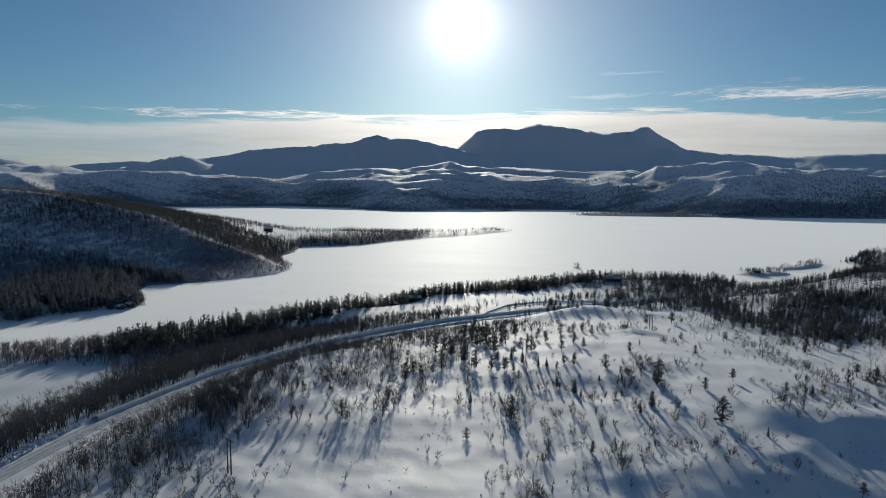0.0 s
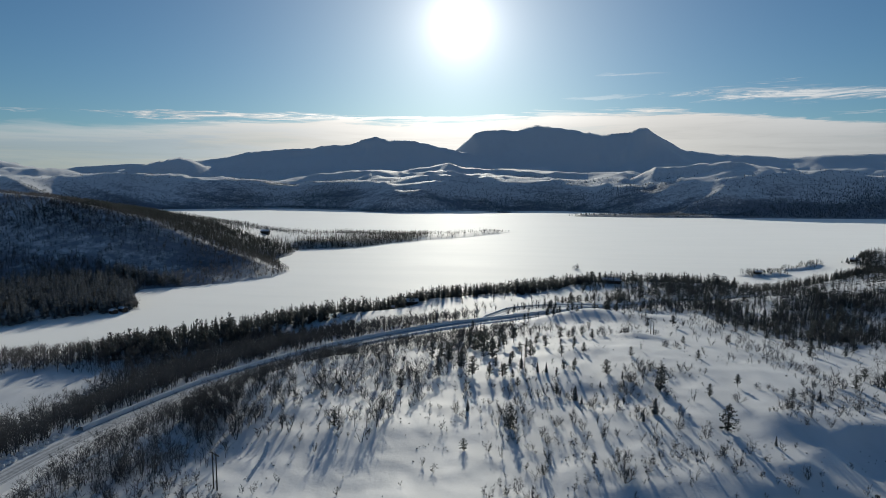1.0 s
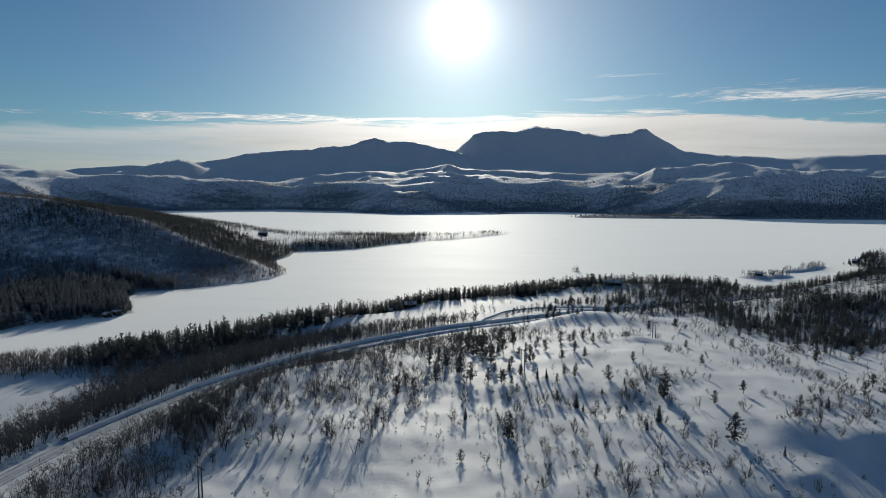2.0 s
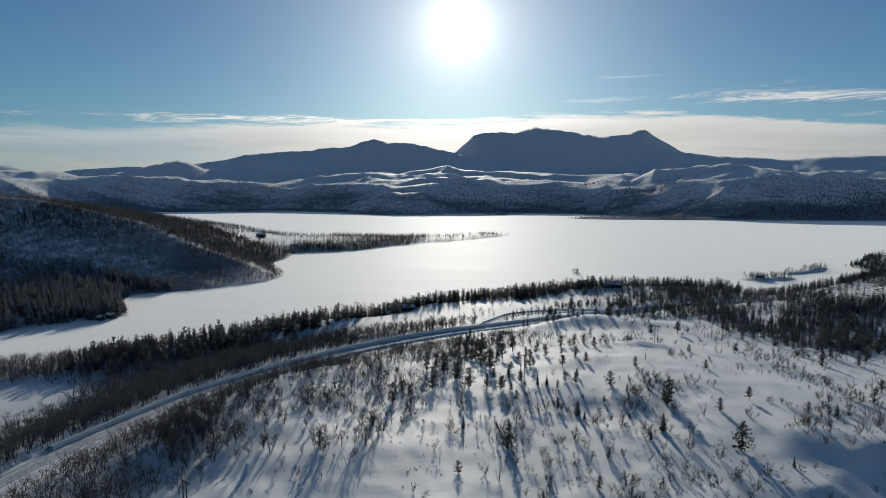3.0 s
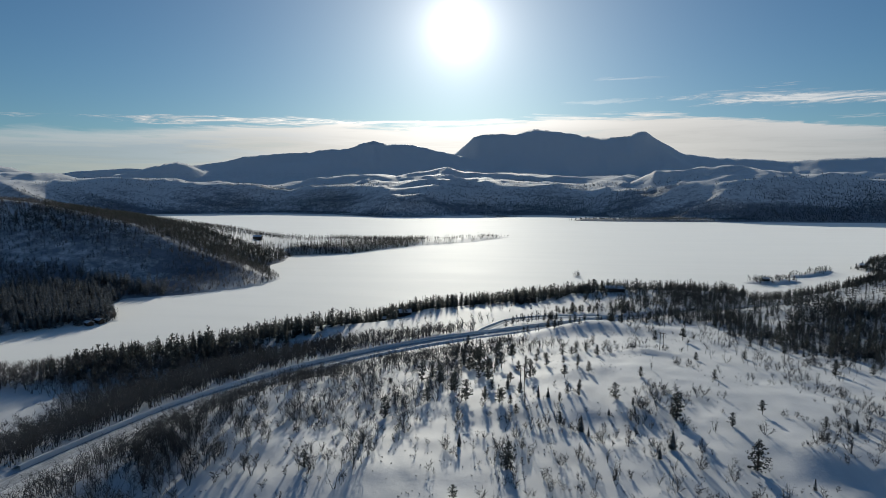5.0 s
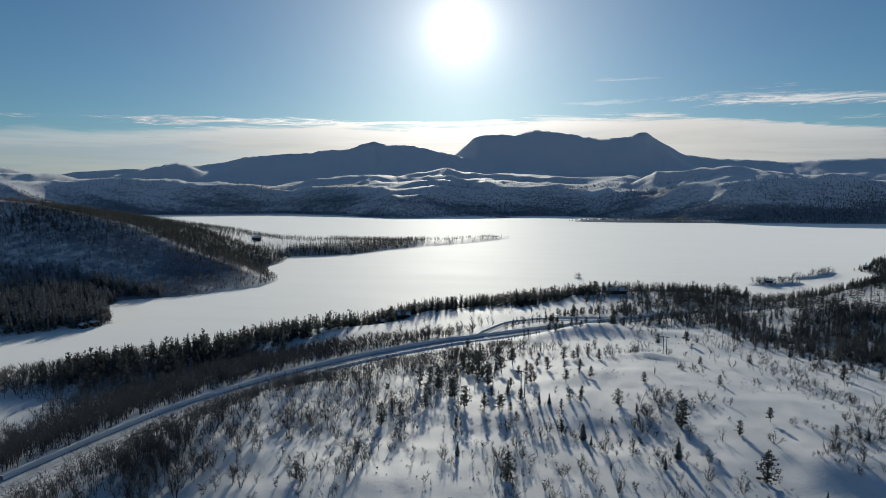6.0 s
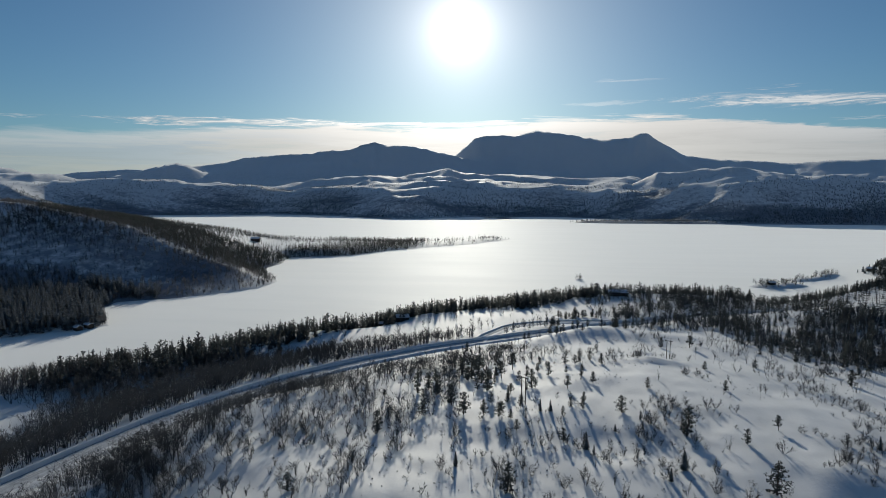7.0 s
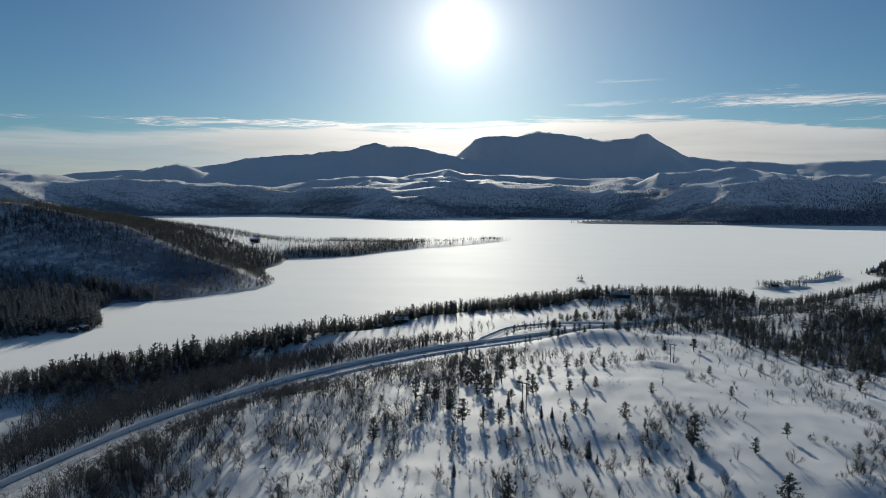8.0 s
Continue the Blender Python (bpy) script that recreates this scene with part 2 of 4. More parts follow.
def inside(x, y, poly):
    odd = np.zeros(np.shape(x), bool)
    for (ax, ay), (bx, by) in zip(poly, poly[1:] + poly[:1]):
        if ay != by:
            odd ^= ((ay > y) != (by > y)) & (x < (bx - ax) * (y - ay) / (by - ay) + ax)
    return odd


NEAR_SHORE = [(-420, 262), (-330, 262), (-262, 276), (-232, 292), (-205, 314), (-165, 352), (-137, 382), (-104, 417), (-68, 452),
              (-34, 484), (5, 520), (50, 554), (100, 568), (150, 566), (184, 562), (176, 548), (186, 532), (225, 560),
              (275, 608), (330, 664), (368, 715), (372, 762), (392, 804), (440, 846), (520, 925)]
FAR_SHORE = [(700, 1040), (1100, 1250), (1600, 1550), (1750, 1900), (983, 1840), (740, 1833), (427, 1814), (269, 1804), (120, 1830),
             (190, 1866), (420, 1890), (430, 1960), (136, 2200), (-45, 2188), (-183, 2148), (-316, 2010), (-458, 1970), (-679, 2154),
             (-872, 2207), (-1106, 2134), (-1323, 2067), (-1500, 1950), (-1250, 1750)]
SPIT_SHORE = [(-900, 1500), (-600, 1240), (-440, 1105), (-330, 1070), (-220, 1072), (-140, 1120), (-80, 1185), (-21, 1192), (-90, 1062),
              (-159, 991), (-203, 932), (-238, 862), (-273, 838), (-310, 823), (-297, 753), (-298, 715), (-289, 676), (-276, 668),
              (-242, 612), (-243, 567), (-260, 542), (-278, 521), (-299, 501), (-325, 484), (-318, 460), (-274, 407), (-278, 394),
              (-299, 379), (-314, 362), (-319, 344), (-345, 330), (-430, 312)]
LAKE_EDGE = NEAR_SHORE + FAR_SHORE + SPIT_SHORE
WOODED_ISLE = [(206, 648), (230, 637), (258, 648), (272, 662), (262, 672), (236, 666)]
OUTER_ISLE = [(268, 690), (290, 694), (322, 722), (345, 756), (330, 754), (304, 728), (276, 706)]
ISLET = [(48, 672), (53, 663), (62, 670), (58, 680)]
FAR_ISLE = [(-190, 2040), (-60, 2030), (10, 2045), (-60, 2062)]

# the road: x, y, height of its crown
ROAD = smooth_line([(-134, 60, 16.5), (-131, 100, 16), (-131, 130, 15.3), (-131, 150, 15), (-130, 168, 14.6), (-128, 182, 14.2), (-125, 200, 13.7), (-119, 228, 12.8),
                    (-107, 256, 12.2), (-90, 284, 12), (-68, 311, 12), (-41, 337, 12), (-23, 350, 12), (0, 369, 11.5), (26, 393, 10),
                    (58, 425, 7.5), (114, 466, 6), (160, 482, 6), (250, 505, 9), (340, 530, 14)], 8)
SIDE_ROAD = smooth_line([(-23, 351, 11.8), (-21, 364, 11.6), (-15, 379, 11.3), (-7, 396, 10.8), (12, 412, 10), (30, 422, 9), (56, 432, 7.6)], 6)
ROAD_Z = np.array([p[2] for p in ROAD])


def shore_distance(x, y):
    """Metres inland from the lake's edge; negative over the ice."""
    d, _, _ = to_line(x, y, LAKE_EDGE + LAKE_EDGE[:1])
    d = np.where(inside(x, y, LAKE_EDGE), -d, d)
    for isle in (WOODED_ISLE, OUTER_ISLE, ISLET, FAR_ISLE):
        e, _, _ = to_line(x, y, isle + isle[:1])
        d = np.where(inside(x, y, isle), e, np.maximum(d, -e))
    return d


def crest(x, y, line, width):
    """A mountain built on its crest, which runs across the view: x, y, height from left to right."""
    az, r = np.arctan2(x, y), np.hypot(x, y)
    la = np.array([math.atan2(p[0], p[1]) for p in line])
    lr, lz = np.array([math.hypot(p[0], p[1]) for p in line]), np.array([p[2] for p in line])
    off = np.abs(r - np.interp(az, la, lr))
    d = np.hypot(off, np.maximum(np.maximum(la[0] - az, az - la[-1]), 0) * r)
    broad = sum(np.interp(az + k * 0.018, la, lz) for k in range(-3, 4)) / 7
    tall = np.interp(az, la, lz)
    tall = tall + (np.minimum(broad, tall + 60) - tall) * ramp(d, 0, width * 0.45)
    wobble = 1 + 0.28 * value_noise(x, y, width * 0.55, 41, 5, 0.55)
    return tall * np.clip(1 - d / (width * wobble), 0, 1) ** 1.15


def bell(x, y, cx, cy, height, sx, sy=None):
    return height * np.exp(-((x - cx) / sx) ** 2 / 2 - ((y - cy) / (sy or sx)) ** 2 / 2)


def polar(az, dist, z):
    """A place by its bearing from the start (degrees to the left of y), its distance and its height."""
    return (-dist * math.sin(radians(az)), dist * math.cos(radians(az)), z)


TABLE_MOUNTAIN = [polar(*p) for p in (
    (6.9, 4600, 330), (6.2, 4600, 368), (4.7, 4600, 472), (4.1, 4600, 489), (1.8, 4600, 497), (0.8, 4600, 505), (-0.7, 4600, 536), (-3.3, 4600, 510),
    (-5.8, 4600, 467), (-6.5, 4600, 454), (-8.2, 4600, 464), (-8.9, 4600, 467), (-9.4, 4600, 494), (-10.4, 4600, 500), (-11.3, 4600, 455),
    (-12.5, 4600, 395), (-13.7, 4600, 339), (-15.7, 4600, 310), (-19.6, 4600, 290), (-21.6, 4600, 277), (-25.4, 4600, 292), (-27.8, 4600, 295), (-36, 4600, 280))]
DOME_MOUNTAIN = [polar(*p) for p in (
    (29.8, 4200, 244), (28.6, 4200, 260), (25.4, 4200, 305), (23.4, 4200, 316), (20.5, 4200, 335), (17.4, 4200, 373), (15.4, 4200, 386),
    (14.6, 4200, 406), (13.9, 4200, 426), (13.3, 4200, 407), (12.3, 4200, 405), (10.2, 4200, 395), (7.0, 4180, 347), (4.4, 4150, 295),
    (1.8, 4100, 242), (-0.6, 4000, 190), (-2.5, 3900, 150))]
LEFT_HILLS = [polar(*p) for p in ((38.0, 3900, 130), (35.9, 3900, 158), (34.6, 3900, 185), (33.5, 3900, 208), (31.8, 3900, 237), (30.7, 3900, 258), (29.8, 3900, 233), (28.2, 3950, 199))]
FAR_LEFT = [polar(*p) for p in ((50.0, 4500, 260), (43.6, 4500, 238), (42.7, 4500, 223), (41.5, 4550, 200), (40.0, 4700, 181), (38.5, 4700, 209), (36.9, 4700, 219), (34.6, 4700, 238), (32.0, 4700, 230))]
NEAR_LEFT = [polar(*p) for p in ((60.0, 3500, 230), (48.0, 3500, 190), (43.6, 3500, 169), (40.9, 3500, 178), (39.6, 3500, 166), (38.1, 3500, 143), (35.0, 3500, 120))]
RIGHT_HILL = [polar(*p) for p in ((-3.0, 2560, 62), (-6.0, 2530, 84), (-8.6, 2500, 105), (-9.6, 2480, 128), (-10.5, 2470, 141), (-11.4, 2450, 161), (-13.1, 2450, 163), (-14.4, 2440, 171), (-17.5, 2420, 176),
                                  (-19.2, 2400, 171), (-21.2, 2380, 154), (-22.5, 2360, 141), (-27.0, 2350, 150), (-34.0, 2350, 176))]

# the wooded ridges between the lake and the fells
LOW_RIDGE = [polar(*p) for p in ((19.1, 2373, 12), (17.5, 2373, 25), (14.4, 2374, 41), (12.3, 2375, 62), (10.3, 2375, 82), (7.5, 2375, 82), (5.1, 2375, 86), (1.6, 2376, 84), (-0.3, 2376, 84), (-2.8, 2376, 82), (-4.6, 2375, 74))]
FRONT_SPUR = [polar(*p) for p in ((8.3, 2235, 13), (6.9, 2235, 32), (5.7, 2235, 44), (3.2, 2236, 62), (0.6, 2236, 82), (-0.8, 2236, 84), (-5.4, 2235, 88), (-8.3, 2235, 88), (-10.7, 2235, 79), (-15.2, 2234, 79), (-18.6, 2233, 67), (-21.5, 2232, 50))]
UPPER_RIDGE = [polar(*p) for p in ((22.1, 2842, 103), (19.8, 2843, 130), (17.0, 2844, 143), (13.9, 2844, 151), (11.6, 2845, 144), (8.9, 2845, 162), (7.2, 2845, 180), (6.1, 2845, 167), (1.5, 2846, 161), (-1.1, 2846, 153), (-5.4, 2845, 148), (-9.3, 2845, 156))]
LEFT_RIDGE = [polar(*p) for p in ((46.2, 2731, 107), (40.8, 2734, 117), (39.0, 2735, 126), (37.1, 2736, 133), (35.9, 2737, 142), (34.1, 2738, 134), (31.3, 2739, 131), (29.9, 2739, 122), (26.8, 2741, 111), (23.5, 2742, 104), (20.1, 2743, 97))]
LEFT_SPUR = [polar(*p) for p in ((46.2, 2481, 80), (40.8, 2484, 84), (35.5, 2487, 68), (31.6, 2489, 84), (29.8, 2489, 90), (26.8, 2491, 84), (24.8, 2491, 66), (21.1, 2492, 40), (19.1, 2493, 22))]
WOODED_RISE = [polar(*p) for p in ((35.5, 2327, 25), (31.3, 2329, 23), (29.1, 2330, 31), (25.5, 2331, 52), (22.1, 2332, 31), (19.1, 2333, 14))]


def ridge(x, y, line, front, back):
    """A ridge that is steep towards the lake and nearly level behind its edge."""
    az, r = np.arctan2(x, y), np.hypot(x, y)
    la = np.array([math.atan2(p[0], p[1]) for p in line])
    lr, lz = np.array([math.hypot(p[0], p[1]) for p in line]), np.array([p[2] for p in line])
    off = r - np.interp(az, la, lr)
    ends = np.maximum(np.maximum(la[0] - az, az - la[-1]), 0) * r
    tall = np.interp(az, la, lz)
    fore = np.clip(1 + (off + 0.08 * front) / front, 0, 1)
    rear = 1 - 0.22 * ramp(off, 0, back) - 0.78 * ramp(off, back, 2.2 * back)
    return tall * np.where(off < -0.08 * front, fore ** 0.85, rear) * (1 - ramp(ends, 0, 260))


def height(x, y):
    """The ground's height at x, y (arrays), with the lake's ice at 0."""
    x, y = np.asarray(x, float), np.asarray(y, float)
    inland = shore_distance(x, y)
    d, along, side = to_line(x, y, ROAD)
    road_z = np.interp(along, np.arange(len(ROAD)), ROAD_Z)
    s = d * side
    # the near hill: a snowy top that falls away to the shore, to the right, and to the road
    top = np.interp(y, [-400, 0, 120, 160, 200, 225, 250, 280, 310, 340, 380, 430, 500, 560], [20, 16, 17.4, 19.0, 20.5, 20.9, 20.4, 19.0, 16.8, 13.8, 10, 6.5, 4.5, 3])
    top = top - bell(x, y, 190, 300, 6.5, 60, 90) + bell(x, y, 300, 470, 13, 90, 90) + bell(x, y, 470, 620, 24, 150, 150)
    top = top + bell(x, y, 58, 310, 2.3, 9, 3.2) + bell(x, y, -80, 215, 2.0, 22, 26) + bell(x, y, 48, 382, 4.0, 30, 11) + bell(x, y, -48, 168, 2.2, 22, 16) + bell(x, y, -20, 120, 2.5, 40, 14)
    top = top + (1 - ramp(x, -35, 25)) * np.interp(y, [100, 125, 160, 200], [3.2, 3.0, 1.6, 0.0])
    brow = np.interp(x, [-50, -22, 10, 45, 62, 90, 125, 200], [84, 116, 146, 160, 170, 186, 200, 212]) + 9 * value_noise(x, y, 34, 9, 3)
    steep = 0.19 + 0.06 * value_noise(x, y, 26, 19, 3)
    top = top - np.minimum(steep * np.maximum(brow - y, 0), 14)
    top = top - bell(x, y, -12, 282, 2.2, 22, 26) - bell(x, y, 24, 208, 1.1, 17, 10) - bell(x, y, 92, 178, 2.4, 16, 10) + bell(x, y, 88, 196, 1.0, 16, 8)
    top = top + 1.5 * value_noise(x, y, 46, 3, 4, 0.45) * ramp(np.abs(s), 4, 40)
    top = top + (0.62 * value_noise(x, y, 13, 5, 2) + 0.20 * value_noise(x + 0.5 * y, y, 5, 6, 2)) * ramp(s, 8, 30)
    low = np.interp(y, [120, 200, 260, 320, 360, 420, 480], [3.0, 3.0, 3.5, 6.5, 10.0, 11.0, 7.0]) + 1.0 * value_noise(x, y, 30, 7, 3)
    fall = np.interp(y, [150, 260, 330, 420], [52, 60, 60, 90])
    left = low + (road_z - low) * (1 - ramp(-s, 3, fall))
    right = np.where(y < 340, road_z + (top - road_z) * ramp(s, np.interp(y, [200, 260], [4, 10]), np.interp(y, [200, 260], [34, 44])), top * ramp(s, -20, 30) + road_z * (1 - ramp(s, -20, 30)))
    land = np.where(s < 0, left, right)
    land = land + 2.3 * np.exp(-((s - 16) / 9.0) ** 2) * ramp(x, -14, 16) * (1 - 0.7 * ramp(x, 40, 80)) * ramp(y, 335, 350) * (1 - ramp(y, 440, 470))
    # the wooded hill across the bay: a crest that runs down to the cove, steep towards the bay; behind it the spit
    cy = np.interp(x, [-1000, -650, -501, -410, -330, -245], [770, 682, 645, 622, 612, 604])
    cz = np.interp(x, [-1000, -650, -560, -501, -410, -330, -245, -200], [92, 80, 75, 67, 53, 24, 1.5, 0])
    swell = value_noise(x, y, 130, 11, 4)
    face = cz - (0.31 + 0.05 * swell) * np.maximum(cy - y, 0) - 0.13 * np.maximum(y - cy, 0) + 3.0 * swell * ramp(np.abs(cy - y), 10, 60)
    foot = 4.5 + 2.0 * value_noise(x, y, 90, 13, 3) + bell(x, y, -410, 900, 5, 90, 90)
    hill = (foot + face + np.sqrt((foot - face) ** 2 + 60.0)) / 2
    hill = hill * ramp(inland, -6, 40)
    across = ramp(y - 0.25 * (x + 300), 322, 352) * ramp(x, -60, -110)
    across = np.where((x < -200) & (y > 350), 1.0, across)
    land = land * (1 - across) + hill * across
    right_side = ramp(x, 150, 260)
    land = land * (1 - ramp(y, 640, 760)) + (hill * (1 - right_side) + right_side * (8 + 14 * ramp(x, 400, 900))) * ramp(y, 640, 760)
    # beyond the lake: forested slopes, then fells
    r = np.hypot(x, y)
    back = ramp(y, 1650, 1900)
    fold = 1 - np.abs(value_noise(x + 0.3 * y, y * 3.0, 700, 23, 4, 0.45))
    knoll = 1 - np.abs(value_noise(x - 0.4 * y, y * 2.4, 260, 27, 4, 0.5))
    rolling = (17 * fold ** 2 - 9) * ramp(inland, 120, 400) + (19 * knoll ** 2 - 10) * ramp(inland, 40, 250)
    wx, wy = x + 55 * value_noise(x, y, 330, 31, 4, 0.6), y + 90 * value_noise(x, y, 330, 37, 4, 0.6)
    gully = np.abs(value_noise(x + 0.3 * y, y * 0.45, 260, 33, 5, 0.55))
    fells = np.maximum.reduce([crest(x, wy, TABLE_MOUNTAIN, 1150), crest(x, wy, DOME_MOUNTAIN, 1000), crest(x, wy, LEFT_HILLS, 620),
                               crest(x, y, FAR_LEFT, 600), crest(x, wy, NEAR_LEFT, 900), crest(x, wy, RIGHT_HILL, 540)])
    fells = fells - 26 * gully * ramp(fells, 60, 260) * ramp(r, 4650, 4200)
    rx, ry = x + 40 * value_noise(x, y, 240, 47, 3), y + 60 * value_noise(x, y, 240, 49, 4, 0.55)
    ridges = np.maximum.reduce([ridge(rx, ry, LOW_RIDGE, 230, 330), ridge(rx, ry, FRONT_SPUR, 170, 240), ridge(rx, ry, UPPER_RIDGE, 950, 520),
                                ridge(rx, ry, LEFT_RIDGE, 820, 500), ridge(rx, ry, LEFT_SPUR, 210, 300), ridge(rx, ry, WOODED_RISE, 130, 150)])
    ridges = ridges * ramp(inland, 10, 120)
    land = land * (1 - back) + (np.maximum(6 + 30 * ramp(inland, 300, 900), ridges - 4) + rolling) * back
    land = np.where(y > 1700, np.maximum(land, (fells + 14 * (knoll ** 2 - 0.5) * ramp(fells, 20, 90) * (1 - ramp(fells, 150, 240))) * ramp(r, 1900, 2100)), land)
    side_land = 60 * ramp(np.abs(x), 1200, 2500) * (1 - ramp(y, 1400, 1900))
    land = land + side_land + 40 * ramp(-y, 200, 1500)
    # level beds for the roads
    cut = 1 - ramp(d, 4.2, 9.0)
    land = land * (1 - cut) + (road_z - 0.25) * cut
    d2, along2, _ = to_line(x, y, SIDE_ROAD)
    cut2 = 1 - ramp(d2, 3.0, 7.0)
    land = land * (1 - cut2) + (np.interp(along2, np.arange(len(SIDE_ROAD)), [p[2] for p in SIDE_ROAD]) - 0.25) * cut2
    small = np.where((inland > 0) & (y > 600) & (y < 720) & (x > 40) & (x < 400), 2.4 + 1.2 * value_noise(x, y, 14, 5, 3), 1e9)
    land = np.minimum(land, np.where((x < 380) & (y > 640) & (y < 775) & (x > 200) & (inland < 40), small, 1e9))
    land = np.where(inside(x, y, FAR_ISLE), np.minimum(land, 1.6), land)
    shelf = np.where(inland > 0, np.minimum(land, 0.15 + 0.45 * inland), -1.6)
    return np.where(inland > 0, np.maximum(shelf, 0.12), -1.6 * ramp(-inland, 0, 3))


def mesh_object(name, verts, faces, mat, smooth=False, parent=None):
    data = bpy.data.meshes.new(name)
    data.from_pydata(verts, [], faces)
    data.materials.append(mat)
    if smooth:
        data.shade_smooth()
    ob = new(name, data)
    if parent is not None:
        ob.parent = parent
    return ob


def grid_mesh(name, pts, rows, cols, mat, wrap=False):
    """A sheet of rows x cols points."""
    i, j = np.meshgrid(np.arange(rows - 1), np.arange(cols if wrap else cols - 1), indexing="ij")
    k = (j + 1) % cols
    quads = np.stack([i * cols + j, i * cols + k, (i + 1) * cols + k, (i + 1) * cols + j], -1).reshape(-1, 4)
    data = bpy.data.meshes.new(name)
    data.vertices.add(len(pts))
    data.vertices.foreach_set("co", np.asarray(pts, np.float32).ravel())
    data.loops.add(quads.size)
    data.loops.foreach_set("vertex_index", quads.astype(np.int32).ravel())
    data.polygons.add(len(quads))
    data.polygons.foreach_set("loop_start", np.arange(0, quads.size, 4, dtype=np.int32))
    data.update(calc_edges=True)
    data.materials.append(mat)
    data.shade_smooth()
    return new(name, data)


def make_ground():
    ahead = np.radians(np.linspace(49, -37, 590))
    behind = np.radians(np.linspace(-38, -310, 70)[1:-1])
    az = np.concatenate([ahead, behind])
    r = np.concatenate([[0.01, 4, 20, 40, 58], np.geomspace(72, 4850, 350)])
    rr, aa = np.meshgrid(r, az, indexing="ij")
    x, y = -rr * np.sin(aa), rr * np.cos(aa)
    z = height(x.ravel(), y.ravel())
    ob = grid_mesh("ground", np.stack([x.ravel(), y.ravel(), z], -1), len(r), len(az), SNOW, True)
    return tagged(ob, "snow-covered hills, shores and fells round a frozen lake", "ground", kind="structure")


def make_lake_sheet():
    xs, ys = np.linspace(-2000, 2200, 60), np.linspace(220, 2300, 40)
    gy, gx = np.meshgrid(ys, xs, indexing="ij")
    ob = grid_mesh("water", np.stack([gx.ravel(), gy.ravel(), 0 * gx.ravel()], -1), 40, 60, LAKE)
    return tagged(ob, "frozen lake under smooth bright wind-packed snow", "lake", kind="structure")


make_ground()
make_lake_sheet()


# ---- the ploughed road between its snow banks
def strip(name, line, profile, mat, seed, rough=0.0):
    """Sweeps a cross-section of (offset to the right, height) along a line."""
    pts = []
    n = len(line)
    for k, p in enumerate(line):
        a, b = line[max(k - 1, 0)], line[min(k + 1, n - 1)]
        way = Vector((b[0] - a[0], b[1] - a[1])).normalized()
        for off, up in profile:
            w = rough * noise.noise((p[0] * 0.35 + seed, p[1] * 0.35, off)) if up > 0.1 else 0.0
            pts.append((p[0] + way.y * (off + 0.5 * w), p[1] - way.x * (off + 0.5 * w), p[2] + up * (1 + w)))
    ob = grid_mesh(name, np.array(pts), n, len(profile), mat)
    run = np.concatenate([[0.0], np.cumsum([math.dist(a[:2], b[:2]) for a, b in zip(line, line[1:])])])
    uv = np.stack([np.tile([o for o, _ in profile], n), np.repeat(run, len(profile))], -1)
    corner = np.empty(len(ob.data.loops), np.int32)
    ob.data.loops.foreach_get("vertex_index", corner)
    ob.data.uv_layers.new(name="run").data.foreach_set("uv", uv[corner].astype(np.float32).ravel())
    return ob


def make_road_snow():
    mat, n, s = material("packed_road_snow")
    pos = n.add("ShaderNodeNewGeometry").outputs["Position"]
    grain = n.noise(pos, 0.8, 6.0, 0.65)
    # wheel ruts run along the road
    flow = n.add("ShaderNodeVectorMath", operation="MULTIPLY", in0=n.add("ShaderNodeUVMap", uv_map="run").outputs[0], in1=(1.5, 0.018, 0.0)).outputs[0]
    rut = n.noise(flow, 1.0, 5.0, 0.7)
    worn = n.math("ADD", n.math("MULTIPLY", grain, 0.35), n.math("MULTIPLY", rut, 0.65))
    n.put(s.inputs["Base Color"], n.mix(n.span(worn, 0.38, 0.62), (0.33, 0.345, 0.36, 1), (0.68, 0.70, 0.72, 1)))
    n.put(s.inputs["Roughness"], 0.85)
    n.put(s.inputs["Specular IOR Level"], 0.1)
    bump(n, s, n.math("ADD", n.math("MULTIPLY", grain, 0.5), rut), 0.5, 0.15)
    return mat


ROAD_SNOW = make_road_snow()
FINE_ROAD = smooth_line(ROAD, 4)
FINE_SIDE = smooth_line(SIDE_ROAD, 5)
tagged(strip("road", FINE_ROAD, [(-3.6, 0.0), (-1.8, 0.05), (0, 0.09), (1.8, 0.05), (3.6, 0.0)], ROAD_SNOW, 0), "ploughed country road of grey packed snow", "road", kind="structure")
tagged(strip("road_side", FINE_SIDE, [(-2.2, 0.0), (0, 0.07), (2.2, 0.0)], ROAD_SNOW, 0), "narrow ploughed side road of packed snow", "road", kind="structure")
BANK = [(0.0, -0.3), (0.12, 0.55), (0.3, 1.05), (0.55, 1.2), (1.1, 1.16), (1.7, 0.75), (2.6, 0.3), (3.4, -0.4)]
BROKEN = [p for p in FINE_ROAD if p[1] > 169.5]
for nm, line, sgn, half, tall in (("snow_bank_left", BROKEN, -1, 3.5, 1.15), ("snow_bank_right", FINE_ROAD, 1, 3.4, 0.6),
                                  ("snow_bank_side_left", FINE_SIDE, -1, 2.0, 0.55), ("snow_bank_side_right", FINE_SIDE, 1, 2.0, 0.35)):
    prof = [(sgn * (half + o), u * tall) for o, u in BANK]
    tagged(strip(nm, line, prof if sgn > 0 else prof[::-1], SNOW, half + sgn, 0.22), "ploughed snow bank along the road's edge", "snow bank", kind="structure")


